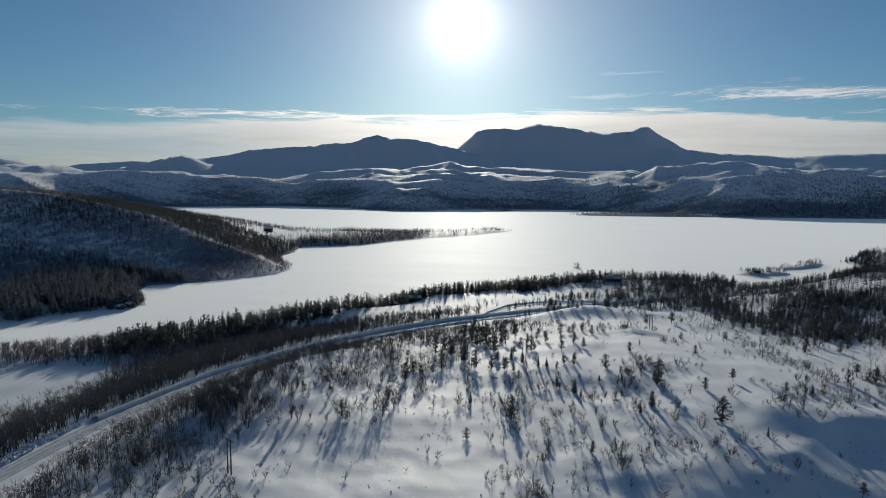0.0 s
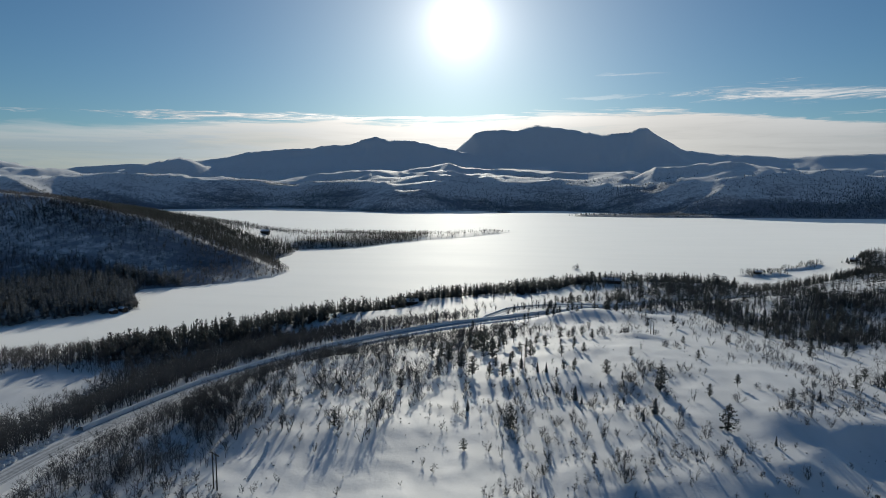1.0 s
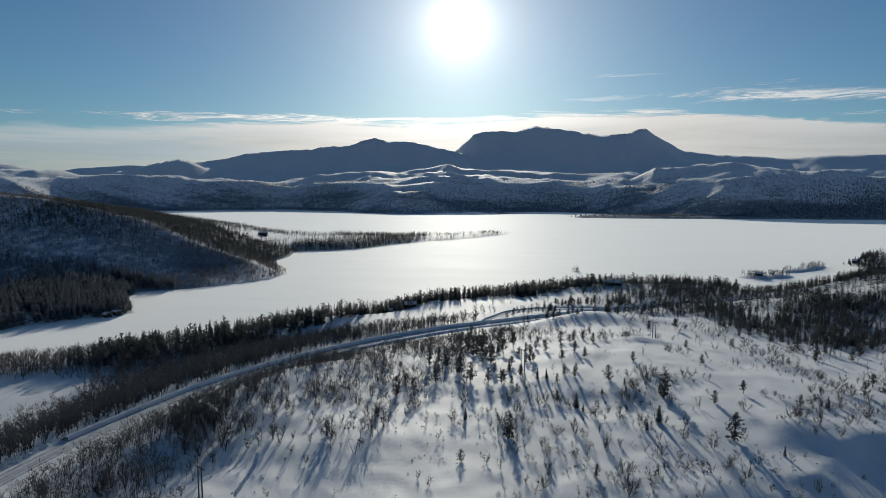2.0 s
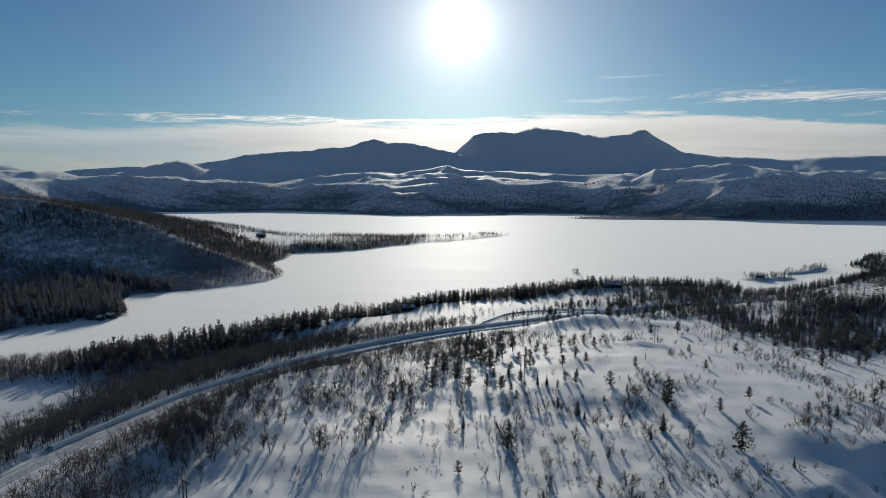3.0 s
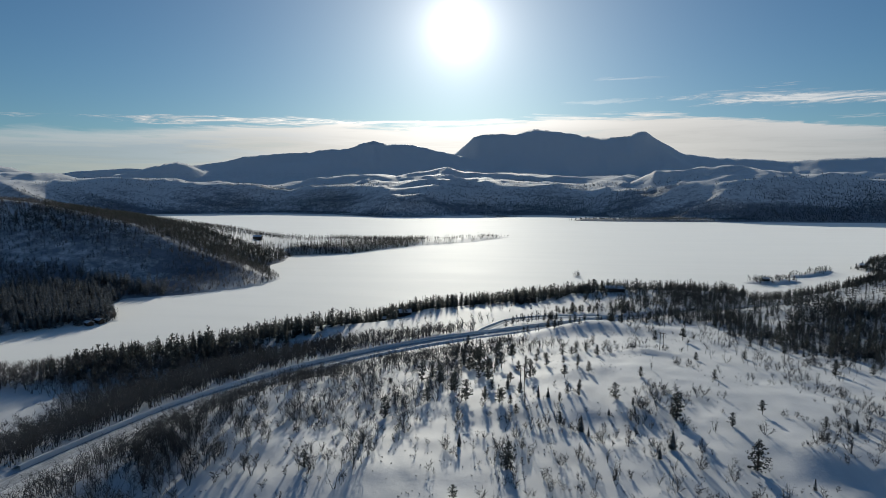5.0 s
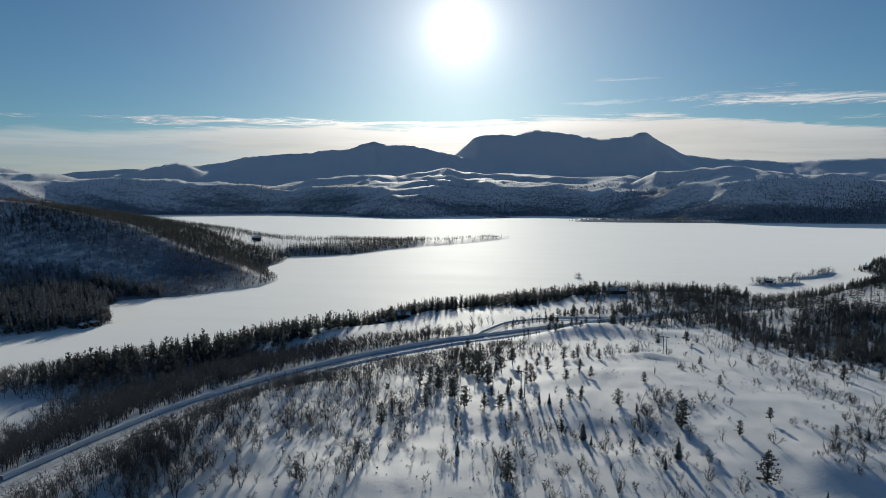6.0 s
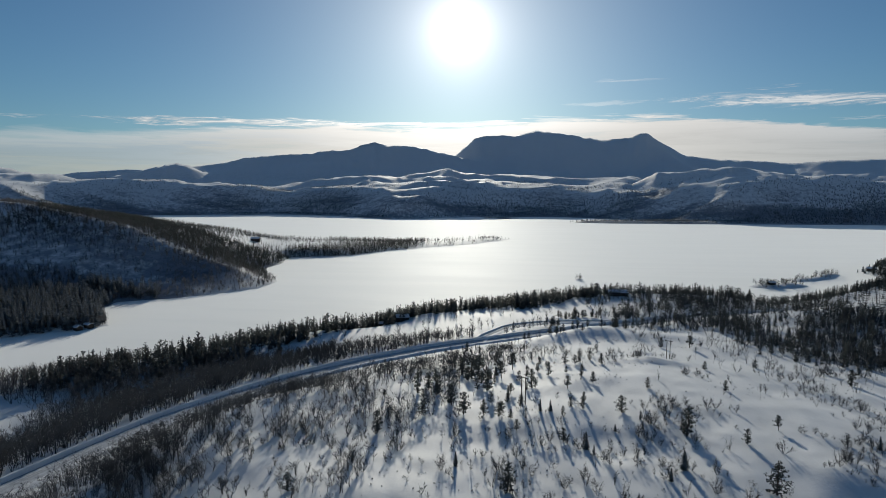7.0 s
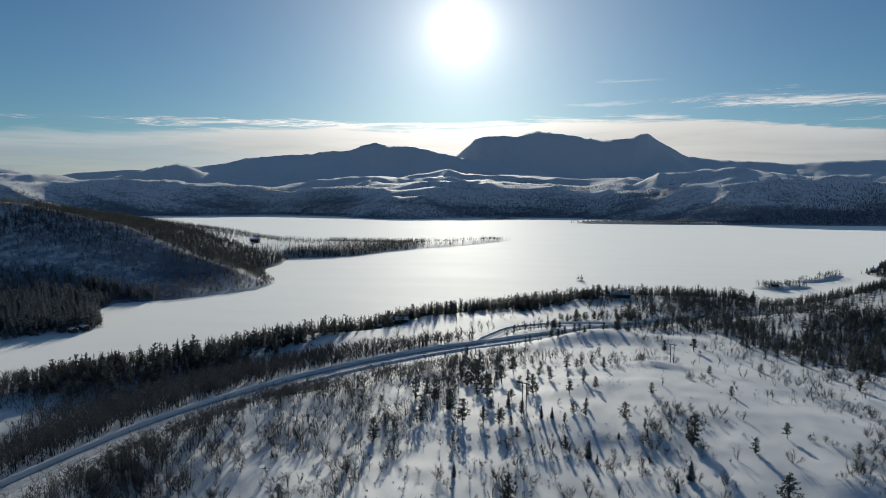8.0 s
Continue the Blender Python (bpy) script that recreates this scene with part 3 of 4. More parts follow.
# ---- trees
class Soup:
    """Collects triangles and quads quickly."""

    def __init__(self):
        self.v, self.f = [], []

    def tube(self, a, b, ra, rb, sides=4):
        a, b = Vector(a), Vector(b)
        way = (b - a).normalized()
        u = way.orthogonal().normalized()
        w = way.cross(u)
        k = len(self.v)
        for p, r in ((a, ra), (b, rb)):
            for i in range(sides):
                t = 2 * math.pi * i / sides
                self.v.append(p + (u * math.cos(t) + w * math.sin(t)) * r)
        for i in range(sides):
            j = (i + 1) % sides
            self.f.append((k + i, k + j, k + sides + j, k + sides + i))

    def blade(self, a, b, width, turn):
        """A thin sliver from a to b."""
        a, b = Vector(a), Vector(b)
        u = (b - a).normalized().orthogonal().normalized()
        u = Matrix.Rotation(turn, 3, (b - a).normalized()) @ u * width
        k = len(self.v)
        self.v += [a - u, a + u, b]
        self.f.append((k, k + 1, k + 2))

    def leaf(self, c, u, v):
        k = len(self.v)
        self.v += [c - u, c - v * 0.6, c + u, c + v]
        self.f.append((k, k + 1, k + 2, k + 3))

    def mesh(self, name, mat):
        data = bpy.data.meshes.new(name)
        data.from_pydata([tuple(p) for p in self.v], [], self.f)
        data.materials.append(mat)
        return data


def rand_dir(rng, flat=1.0):
    t, z = rng.uniform(0, 2 * math.pi), rng.uniform(-1, 1) * flat
    c = math.sqrt(max(0.0, 1 - z * z))
    return Vector((c * math.cos(t), c * math.sin(t), z))


def birch(rng, limbs, twigs, grade):
    """A bare mountain birch one metre tall: wood, twigs. Far ones have fewer and broader sprays of twigs."""
    wood, crown = Soup(), Soup()
    if grade == 0:
        wood.tube((0, 0, -0.03), rand_dir(rng, 0.1) * 0.04 + Vector((0, 0, rng.uniform(0.8, 0.95))), 0.016, 0.004, 3)
        for _ in range(limbs * 3):
            t, h = rng.uniform(0, 2 * math.pi), rng.uniform(0.10, 0.72)
            out = Vector((math.cos(t), math.sin(t), 0)) * rng.uniform(0.04, 0.42)
            crown.blade(Vector((0, 0, h)) + out * 0.25, Vector((0, 0, min(1.0, h + rng.uniform(0.20, 0.42)))) + out, rng.uniform(0.013, 0.028), rng.uniform(0, 3.14))
        return wood, crown
    fat = (0.0, 0.95, 0.38)[grade]
    stems = rng.choice((1, 1, 2, 3))
    for s in range(stems):
        lean = rand_dir(rng, 0.2) * (0.05 if stems == 1 else 0.16)
        base = Vector((lean.x * 0.2, lean.y * 0.2, -0.03))
        tip = Vector((lean.x * 1.6, lean.y * 1.6, rng.uniform(0.86, 1.0) if s == 0 else rng.uniform(0.65, 0.95)))
        mid = base.lerp(tip, 0.5) + rand_dir(rng, 0.1) * 0.03
        wood.tube(base, mid, 0.016, 0.010, grade + 2), wood.tube(mid, tip, 0.010, 0.002, grade + 2)
        for i in range(max(2, limbs // stems)):
            h = rng.uniform(0.20, 0.94)
            root = base.lerp(mid, h * 2) if h < 0.5 else mid.lerp(tip, h * 2 - 1)
            t = rng.uniform(0, 2 * math.pi)
            reach = (0.11 + 0.27 * math.sin(math.pi * min(1, (h - 0.1) / 0.95))) * rng.uniform(0.6, 1.15)
            end = root + Vector((math.cos(t) * reach, math.sin(t) * reach, reach * rng.uniform(0.55, 1.3)))
            if grade == 2:
                wood.tube(root, end, 0.006, 0.0015, 3)
            elif grade == 1:
                wood.blade(root, end, 0.0045, rng.uniform(0, 3.14))
            for _ in range(twigs):
                a = root.lerp(end, rng.uniform(0.25, 1.0))
                out = (Vector((0.45 * math.cos(t), 0.45 * math.sin(t), 0.85)) + rand_dir(rng) * 0.95) * rng.uniform(0.08, 0.25)
                crown.blade(a, a + out, rng.uniform(0.0060, 0.0115) * fat, rng.uniform(0, 3.14))
    return wood, crown


def pine(rng, whorls, fans, bare, spread, grade):
    """A Scots pine one metre tall: bare lower trunk, uneven clumps of needles."""
    wood, crown = Soup(), Soup()
    fat = (2.0, 1.35, 0.78)[grade]
    bend = rand_dir(rng, 0.1) * 0.04
    mid, tip = Vector((bend.x, bend.y, 0.5)), Vector((bend.x * 0.5, bend.y * 0.5, 0.97))
    if grade == 0:
        wood.tube((0, 0, -0.04), tip, 0.024, 0.004, 3)
    else:
        wood.tube((0, 0, -0.04), mid, 0.028, 0.018, 3 * grade), wood.tube(mid, tip, 0.018, 0.004, 3)
    for i in range(whorls):
        h = bare + (0.97 - bare) * (i + rng.uniform(0, 0.8)) / whorls
        root = Vector((0, 0, 0)).lerp(mid, h * 2) if h < 0.5 else mid.lerp(tip, min(1, h * 2 - 1))
        t = i * 2.4 + rng.uniform(-0.6, 0.6)
        u = (h - bare) / (1 - bare)
        shape = min(1.0, 0.70 + 1.6 * u) * (1 - u) ** 0.62
        reach = spread * (0.13 + 0.92 * shape) * rng.uniform(0.60, 1.15)
        end = root + Vector((math.cos(t) * reach, math.sin(t) * reach, reach * rng.uniform(-0.05, 0.45)))
        if grade == 2:
            wood.tube(root, end, 0.008, 0.002, 3)
        elif grade == 1:
            wood.blade(root, end, 0.010, rng.uniform(0, 3.14))
        for _ in range(fans):
            c = root.lerp(end, rng.uniform(0.12, 1.06)) + rand_dir(rng) * 0.045
            size = fat * (1.12 - 0.45 * u)
            spray = rand_dir(rng, 0.6) * rng.uniform(0.028, 0.060) * size
            v = spray.cross(rand_dir(rng)).normalized() * rng.uniform(0.022, 0.05) * size + Vector((0, 0, 0.012))
            crown.leaf(c, spray, v)
    return wood, crown


def spruce(rng, tiers, fans, spread, grade):
    """A narrow northern spruce one metre tall, its boughs hanging in tiers."""
    wood, crown = Soup(), Soup()
    wood.tube((0, 0, -0.04), (0, 0, 0.97), 0.015, 0.003, 3 + grade)
    for i in range(tiers):
        h = 0.08 + 0.9 * (i / tiers) ** 0.92
        reach = spread * (1 - h) ** 0.75 * rng.uniform(0.75, 1.2) + 0.012
        for j in range(fans):
            t = 2 * math.pi * (j + rng.uniform(-0.35, 0.35)) / fans + i * 1.3
            way = Vector((math.cos(t), math.sin(t), rng.uniform(-0.45, -0.1)))
            c = Vector((0, 0, h)) + way * reach * 0.5
            side = Vector((-way.y, way.x, rng.uniform(-0.3, 0.3))) * reach * (0.66, 0.74, 0.22)[grade]
            crown.leaf(c, way * reach * 0.55, side + Vector((0, 0, 0.01)))
    return wood, crown


def shrub(rng, stems, twigs, grade):
    """A birch bush one metre tall: crooked stems that fan out of the snow, with a haze of fine twigs."""
    wood, crown = Soup(), Soup()
    for k in range(stems):
        t, out = rng.uniform(0, 2 * math.pi), rng.uniform(0.04, 0.45)
        tip = Vector((math.cos(t) * out, math.sin(t) * out, rng.uniform(0.45, 1.0)))
        mid = tip * 0.5 + Vector((math.cos(t), math.sin(t), 0)) * 0.06 + rand_dir(rng, 0.3) * 0.09
        root = Vector((math.cos(t), math.sin(t), 0)) * 0.05 + Vector((0, 0, -0.05))
        thick = rng.uniform(0.009, 0.016)
        if grade == 2:
            wood.tube(root, mid, thick, thick * 0.6, 3), wood.tube(mid, tip, thick * 0.6, 0.002, 3)
        else:
            wood.blade(root, tip, thick, rng.uniform(0, 3.14))
        for _ in range(twigs):
            a = root.lerp(mid, rng.uniform(0.4, 1)) if rng.random() < 0.35 else mid.lerp(tip, rng.random())
            way = Vector((math.cos(t) * 0.4, math.sin(t) * 0.4, 0.5)) + rand_dir(rng) * 0.9
            crown.blade(a, a + way * rng.uniform(0.12, 0.38), rng.uniform(0.005, 0.010) * (2.8, 1.7, 0.85)[grade], rng.uniform(0, 3.14))
    return wood, crown


KINDS = {
    "shrub": ("birch_shrub", "low bare birch bush fanning out of the snow", BARK, TWIGS),
    "birch": ("birch_tree", "bare grey-brown mountain birch standing in the snow", BARK, TWIGS),
    "pine": ("pine_tree", "dark green Scots pine with a clumped crown on the snow", PINE_BARK, NEEDLES),
    "spruce": ("spruce_tree", "narrow dark spruce with frost on its hanging boughs", PINE_BARK, FROSTED),
}


def masters(kind, count, seed, grade):
    """Trees one metre tall; grade 2 for the nearest, 1 for the middle ground, 0 for far woods."""
    out = []
    for k in range(count):
        rng = random.Random(seed + k)
        if kind == "birch":
            pair = birch(rng, (5, 8, 20)[grade], (0, 7, 13)[grade], grade)
        elif kind == "pine":
            pair = pine(rng, (7, 13, 32)[grade], (4, 6, 20)[grade], rng.choice((0.02, 0.04, 0.06, 0.10, 0.28)), rng.uniform(0.24, 0.37) * (1.0, 1.0, 1.16)[grade], grade)
        elif kind == "spire":
            pair = spire(rng)
        elif kind == "tuft":
            pair = tufts(rng)
        elif kind == "shrub":
            pair = shrub(rng, rng.randint(4, 8), (7, 9, 40)[grade], grade)
        else:
            pair = spruce(rng, (5, 13, 26)[grade], (3, 4, 11)[grade], rng.uniform(0.15, 0.21) * (1.35 if grade == 2 else 1.0), grade)
        out.append(pair)
    return out


def plant(kind, places, seed):
    """Trees as things of their own: places of x, y, tall."""
    name, label, bark, green = KINDS[kind]
    kept = [(w.mesh("trunk", bark), c.mesh("crown", green)) for w, c in masters(kind, 10, seed, 2)]
    rng = random.Random(seed)
    zs = height([p[0] for p in places], [p[1] for p in places])
    for (x, y, tall), z in zip(places, zs):
        root = new(name)
        root.matrix_basis = Matrix.LocRotScale((x, y, z), Euler((0, 0, rng.uniform(0, 6.28))), (tall * rng.uniform(0.85, 1.15), tall * rng.uniform(0.85, 1.15), tall))
        tagged(root, label, "shrub" if kind == "shrub" else "tree", kind + " trees")
        wood, crown = rng.choice(kept)
        for nm, data in (("trunk", wood), ("crown", crown)):
            new(nm, data).parent = root


def tufts(rng):
    """A few dead stalks and heather tips, one metre tall."""
    wood, crown = Soup(), Soup()
    wood.blade((0, 0, -0.1), (0.05, 0, 0.9), 0.10, 0.4)
    for _ in range(4):
        way = rand_dir(rng) * 0.6
        crown.blade((way.x * 0.3, way.y * 0.3, -0.1), (way.x, way.y, rng.uniform(0.4, 1.0)), 0.14, rng.uniform(0, 3.14))
    return wood, crown


def spire(rng):
    """A tree of the far slopes, one metre tall: a slim stem and three crossing sprays."""
    wood, crown = Soup(), Soup()
    wood.blade((0, 0, -0.1), (0, 0, 0.6), 0.03, 0.0)
    for k in range(3):
        lean = rand_dir(rng, 0.1) * 0.06
        crown.blade(Vector((lean.x, lean.y, rng.uniform(-0.05, 0.15))), (lean.x * 0.5, lean.y * 0.5, rng.uniform(0.75, 1.0)), rng.uniform(0.11, 0.20), k * 1.05)
    return wood, crown


def wood_mass(name, label, kind, places, seed, mats, grade=1):
    """Many far trees in one mesh: places is an array of x, y, tall."""
    kept = masters(kind, 10, seed, grade)
    rng = np.random.default_rng(seed)
    z = height(places[:, 0], places[:, 1])
    pick, turn, wide = rng.integers(0, len(kept), len(places)), rng.uniform(0, 6.28, len(places)), rng.uniform(0.85, 1.2, len(places))
    vs, loops, starts, mids, base, at = [], [], [], [], 0, 0
    for k, pair in enumerate(kept):
        sel = np.where(pick == k)[0]
        for slot, soup in enumerate(pair):
            v = np.array([tuple(p) for p in soup.v])
            flat = np.array([i for f in soup.f for i in f])
            sizes = np.array([len(f) for f in soup.f])
            c, s = np.cos(turn[sel])[:, None], np.sin(turn[sel])[:, None]
            t, w = places[sel, 2][:, None], (wide[sel] * places[sel, 2])[:, None]
            out = np.stack([(v[:, 0] * c - v[:, 1] * s) * w + places[sel, 0][:, None], (v[:, 0] * s + v[:, 1] * c) * w + places[sel, 1][:, None], v[:, 2] * t + z[sel][:, None]], -1)
            vs.append(out.reshape(-1, 3))
            loops.append((flat[None, :] + (np.arange(len(sel)) * len(v))[:, None] + base).ravel())
            st = np.concatenate([[0], np.cumsum(sizes)[:-1]])
            starts.append((st[None, :] + (np.arange(len(sel)) * len(flat))[:, None] + at).ravel())
            mids.append(np.full(len(sel) * len(sizes), slot))
            base += len(sel) * len(v)
            at += len(sel) * len(flat)
    vs, loops, starts, mids = np.concatenate(vs), np.concatenate(loops), np.concatenate(starts), np.concatenate(mids)
    data = bpy.data.meshes.new(name)
    data.vertices.add(len(vs)), data.vertices.foreach_set("co", vs.astype(np.float32).ravel())
    data.loops.add(len(loops)), data.loops.foreach_set("vertex_index", loops.astype(np.int32))
    data.polygons.add(len(starts)), data.polygons.foreach_set("loop_start", starts.astype(np.int32))
    data.polygons.foreach_set("material_index", mids.astype(np.int32))
    data.update(calc_edges=True)
    for m in mats:
        data.materials.append(m)
    return tagged(new(name, data), label, "trees", kind="stuff")


def scatter(count, box, density, tall, seed):
    """Places in a box of x0, x1, y0, y1, kept where density(x, y, inland) says so."""
    rng = np.random.default_rng(seed)
    x, y = rng.uniform(box[0], box[1], count), rng.uniform(box[2], box[3], count)
    inland = shore_distance(x, y)
    d, _, side = to_line(x, y, ROAD)
    d2, _, _ = to_line(x, y, SIDE_ROAD)
    keep = (inland > 1.5) & (d > 5.5) & (d2 > 4.5) & (rng.uniform(0, 1, count) < density(x, y, inland, d * side))
    t = tall[0] + (tall[1] - tall[0]) * rng.beta(2, 2.5, count)
    return np.stack([x, y, t], -1)[keep]


# ---- where the trees stand
def along_road(x, y, inland, s):
    """Birch thicket on both sides of the road, thinning up the hill."""
    clump = value_noise(x, y, 20, 51, 3)
    bog = np.clip(1.25 * np.exp(-(((x + 208) / 30) ** 4) - ((y - 218) / 46) ** 4), 0, 1)
    deep = np.interp(y, [240, 290, 320, 345], [140, 105, 66, 30]) + 12 * value_noise(x, y, 28, 55, 2)
    left = (s < 0) * ramp(-s, 6, 10) * (1 - 0.94 * ramp(-s, deep * 0.7, deep)) * (0.82 + 0.5 * clump) * (1 - bog) * (1 - 0.8 * ramp(y, 350, 375))
    reach = np.interp(y, [105, 120, 150, 190, 230, 280, 320, 345], [44, 50, 60, 54, 54, 66, 58, 22]) + 8 * clump
    right = (s > 0) * ramp(s, np.interp(y, [120, 150, 200, 250], [13, 8, 7, 13]), np.interp(y, [120, 150, 200, 250], [20, 13, 12, 20])) * (1 - ramp(s, reach * 0.55, reach)) * (0.58 + 0.60 * clump) * np.interp(y, [110, 150, 175, 200], [1.9, 1.7, 1.05, 0.80])
    shoulder = (s > 16) * (s < 90) * (x < -22) * ramp(clump, -0.3, 0.3) * 0.58 * ramp(y, 150, 175) * (1 - ramp(y, 300, 330))
    return np.clip(left + right + shoulder, 0, 1) * (x < 20)


def open_hill(x, y, inland, s):
    """Scattered saplings on the open top, in loose clumps."""
    clump = ramp(value_noise(x, y, 22, 61, 3), 0.16, 0.5)
    bare = 0.9 * np.exp(-((x - 38) / 22) ** 4 - ((y - 288) / 22) ** 4) + 0.8 * np.exp(-((x + 24) / 20) ** 4 - ((y - 160) / 16) ** 4)
    clump = np.clip(clump + bell(x, y, 28, 166, 0.7, 26, 12) + bell(x, y, -55, 205, 0.45, 26, 26) + bell(x, y, 8, 214, 0.5, 12, 8), 0, 1)
    clump = clump * (1 - bell(x, y, -6, 268, 0.8, 20, 26))
    return (s > 30) * (0.03 + 0.92 * clump) * (1 - ramp(y, 380, 410)) * np.clip(1 - bare, 0, 1) * (1 - 0.45 * ramp(y, 235, 265))


def heather(x, y, inland, s):
    return (s > 22) * ramp(value_noise(x, y, 16, 109, 3), 0.1, 0.5)


def spit_shore(x, y, inland, s):
    """The dense dark strip along the spit's near side."""
    return (1 - ramp(inland, 34, 60)) * (0.9 + 0.5 * value_noise(x, y, 30, 111, 2)) * (1 - 0.97 * ramp(x, -215, -150)) * (y > 800)


def ridge_wood(x, y, inland, s):
    """Pines over the back of the hill, down to the clearing."""
    return (y > 592 + 0.1 * (x + 400)) * (1 - ramp(y, 780, 830)) * np.clip(0.85 + 0.5 * value_noise(x, y, 40, 105, 2), 0, 1) * (0.25 + 0.75 * ramp(y - 0.1 * (x + 400), 600, 660)) * (inland > 4)


def verge(x, y, inland, s):
    """Trees along both sides of the roads, past the fork."""
    near, beyond = 0.22 * (s > 7) * (s < 24), 0.9 * (s < -12) * (s > -32) * ramp(x, 5, 30)
    return (near + beyond) * (x > -14) * (x < 85) * ramp(value_noise(x, y, 14, 107, 2), -0.4, 0.3)


def right_scrub(x, y, inland, s):
    """Birches that thicken towards the wood on the right."""
    return ramp(x + 0.45 * (y - 300), 70, 130) * (1 - ramp(x + 0.45 * (y - 300), 190, 280)) * (x > 48) * (y > 245) * (0.42 + 0.5 * value_noise(x, y, 24, 67, 3))


def right_wood(x, y, inland, s):
    clump = 0.06 + 0.22 * ramp(y, 410, 450) + 0.80 * ramp(value_noise(x, y, 26, 71, 3), -0.4, 0.25)
    clump = np.clip(clump + bell(x, y, 195, 350, 0.3, 45, 28), 0, 1)
    edge = ramp(x + 0.55 * (y - 330), 118, 165)
    isles = (y > 630) & (x < 300 + 0.6 * (y - 630))
    return edge * clump * (x > 95) * (y > 305) * ~isles


def back_wood(x, y, inland, s):
    """The dark wood beyond the hill, before the point."""
    return np.clip(0.55 + 0.8 * value_noise(x, y, 30, 75, 3), 0, 1) * ramp(x + 0.2 * (y - 440), 42, 70) * (1 - ramp(x, 190, 230)) * (y > 418) * (y < 545)


def shore_strip(x, y, inland, s):
    deep = np.interp(x, [-200, -150, -90, -30, 20, 100], [56, 54, 36, 34, 40, 18]) + 8 * value_noise(x, y, 40, 81, 2)
    return (1 - ramp(inland, deep * 0.7, deep)) * (x < 175) * (x > -215) * (0.85 + 0.5 * value_noise(x, y, 18, 83, 2))


def east_strip(x, y, inland, s):
    """The close row of spruces along the shore below the right-hand wood."""
    return (1 - ramp(inland, 14, 26)) * (x > 180) * (y > 528) * ((y < 630) | (x > 300 + 0.6 * (y - 630)))


def bay_birches(x, y, inland, s):
    return (1 - ramp(inland, 22, 42)) * (x < -190) * (y < 330) * (x > -420)


def far_bank(x, y):
    return (x < -205) & (y > 332) & (y - 0.25 * (x + 300) > 330)


def hill_wood(x, y, inland, s):
    return far_bank(x, y) * np.clip(0.72 + 0.9 * value_noise(x, y, 60, 91, 3), 0.05, 1) * (y < 1150) * (y + 0.55 * x < 560)


def bay_spruces(x, y, inland, s):
    stand = 1 - ramp(inland, 70, 120 + 30 * value_noise(x, y, 50, 95, 2))
    stand = np.maximum(stand * (y < 485), bell(x, y, -345, 507, 1.3, 26, 9))
    return far_bank(x, y) * stand * ramp(value_noise(x, y, 26, 97, 2), -0.9, -0.2)


def bay_point(x, y, inland, s):
    return bell(x, y, -288, 414, 1.0, 12, 13) * (inland < 22)


def spit_wood(x, y, inland, s):
    clearing = 0.97 * np.exp(-((x + 362) / 66) ** 4 - ((y - 912) / 58) ** 4)
    tip = 1 - 0.95 * ramp(x, -215, -150)
    edge = 1 - 0.45 * ramp(inland, 60, 110)
    return (y > 640) * (y + 0.55 * x > 560) * (x < 0) * np.clip(0.8 + 0.6 * value_noise(x, y, 55, 99, 3), 0, 1) * (1 - clearing) * tip * edge * (x > -1000)


def spit_tip(x, y, inland, s):
    """A thin line of birches out to the end of the spit."""
    return (x > -230) * (y > 900) * (0.10 + 0.6 * ramp(value_noise(x, y, 34, 113, 2), 0.0, 0.5) + bell(x, y, -70, 1172, 0.6, 22, 16))


def far_wood(x, y, inland, s):
    """Close forest at the water, thinning out up the slopes to the open fells."""
    z = height(x, y)
    patch = value_noise(x, y * 1.6, 260, 101, 4)
    return (y > 1750) * (1 - ramp(z - 55 * patch, 30, 135)) * np.clip(0.55 + 1.1 * patch, 0.05, 1) * (0.42 + 0.58 * (1 - ramp(inland, 40, 200)))


def isle_wood(x, y, inland, s):
    return np.clip(0.4 + ramp(value_noise(x, y, 22, 103, 2), -0.35, 0.35), 0, 1) * (y > 625) * (y < 780) * (x > 40) * (x < 375) * (inland < 40)


def tuples(a):
    return [tuple(float(v) for v in p) for p in a]


THICKET = scatter(31000, (-236, 20, 98, 450), along_road, (3.4, 7.6), 1)
_, _, flank = to_line(THICKET[:, 0], THICKET[:, 1], ROAD)
THICKET[:, 2] *= np.where(flank > 0, 0.74, 1.0)
near_first = np.argsort(np.hypot(THICKET[:, 0] + 70, THICKET[:, 1] - 175))
plant("birch", tuples(THICKET[near_first[:290]]), 20)
REST = THICKET[near_first[290:]]
wood_mass("birch_thicket", "dense bare birch thicket beside the snowy road", "birch", REST[REST[:, 1] < 290], 10, (BARK, TWIGS))
wood_mass("birch_thicket", "bare birch thicket thinning out beyond the bend of the road", "birch", REST[REST[:, 1] >= 290], 12, (BARK, TWIGS), 0)
SAPLINGS = scatter(11000, (-100, 190, 92, 400), open_hill, (0.7, 4.4), 2)
order = np.argsort(-SAPLINGS[:, 2])
plant("shrub", tuples(SAPLINGS[order[:280]]), 24)
wood_mass("birch_scrub", "thin birch saplings poking through the snow", "shrub", SAPLINGS[order[280:]], 30, (BARK, TWIGS), 0)
wood_mass("birch_margin", "bare birches thickening towards the spruce wood", "birch", scatter(2600, (48, 330, 245, 470), right_scrub, (2.2, 5.5), 6), 34, (BARK, TWIGS))
wood_mass("heather_tufts", "dark heather tips and stalks above the snow", "tuft", scatter(9000, (-110, 190, 95, 380), heather, (0.25, 0.7), 18), 36, (BARK, TWIGS), 1)
SHORE = scatter(15000, (-220, 180, 270, 575), shore_strip, (6, 11.5), 3)
third = len(SHORE) // 4
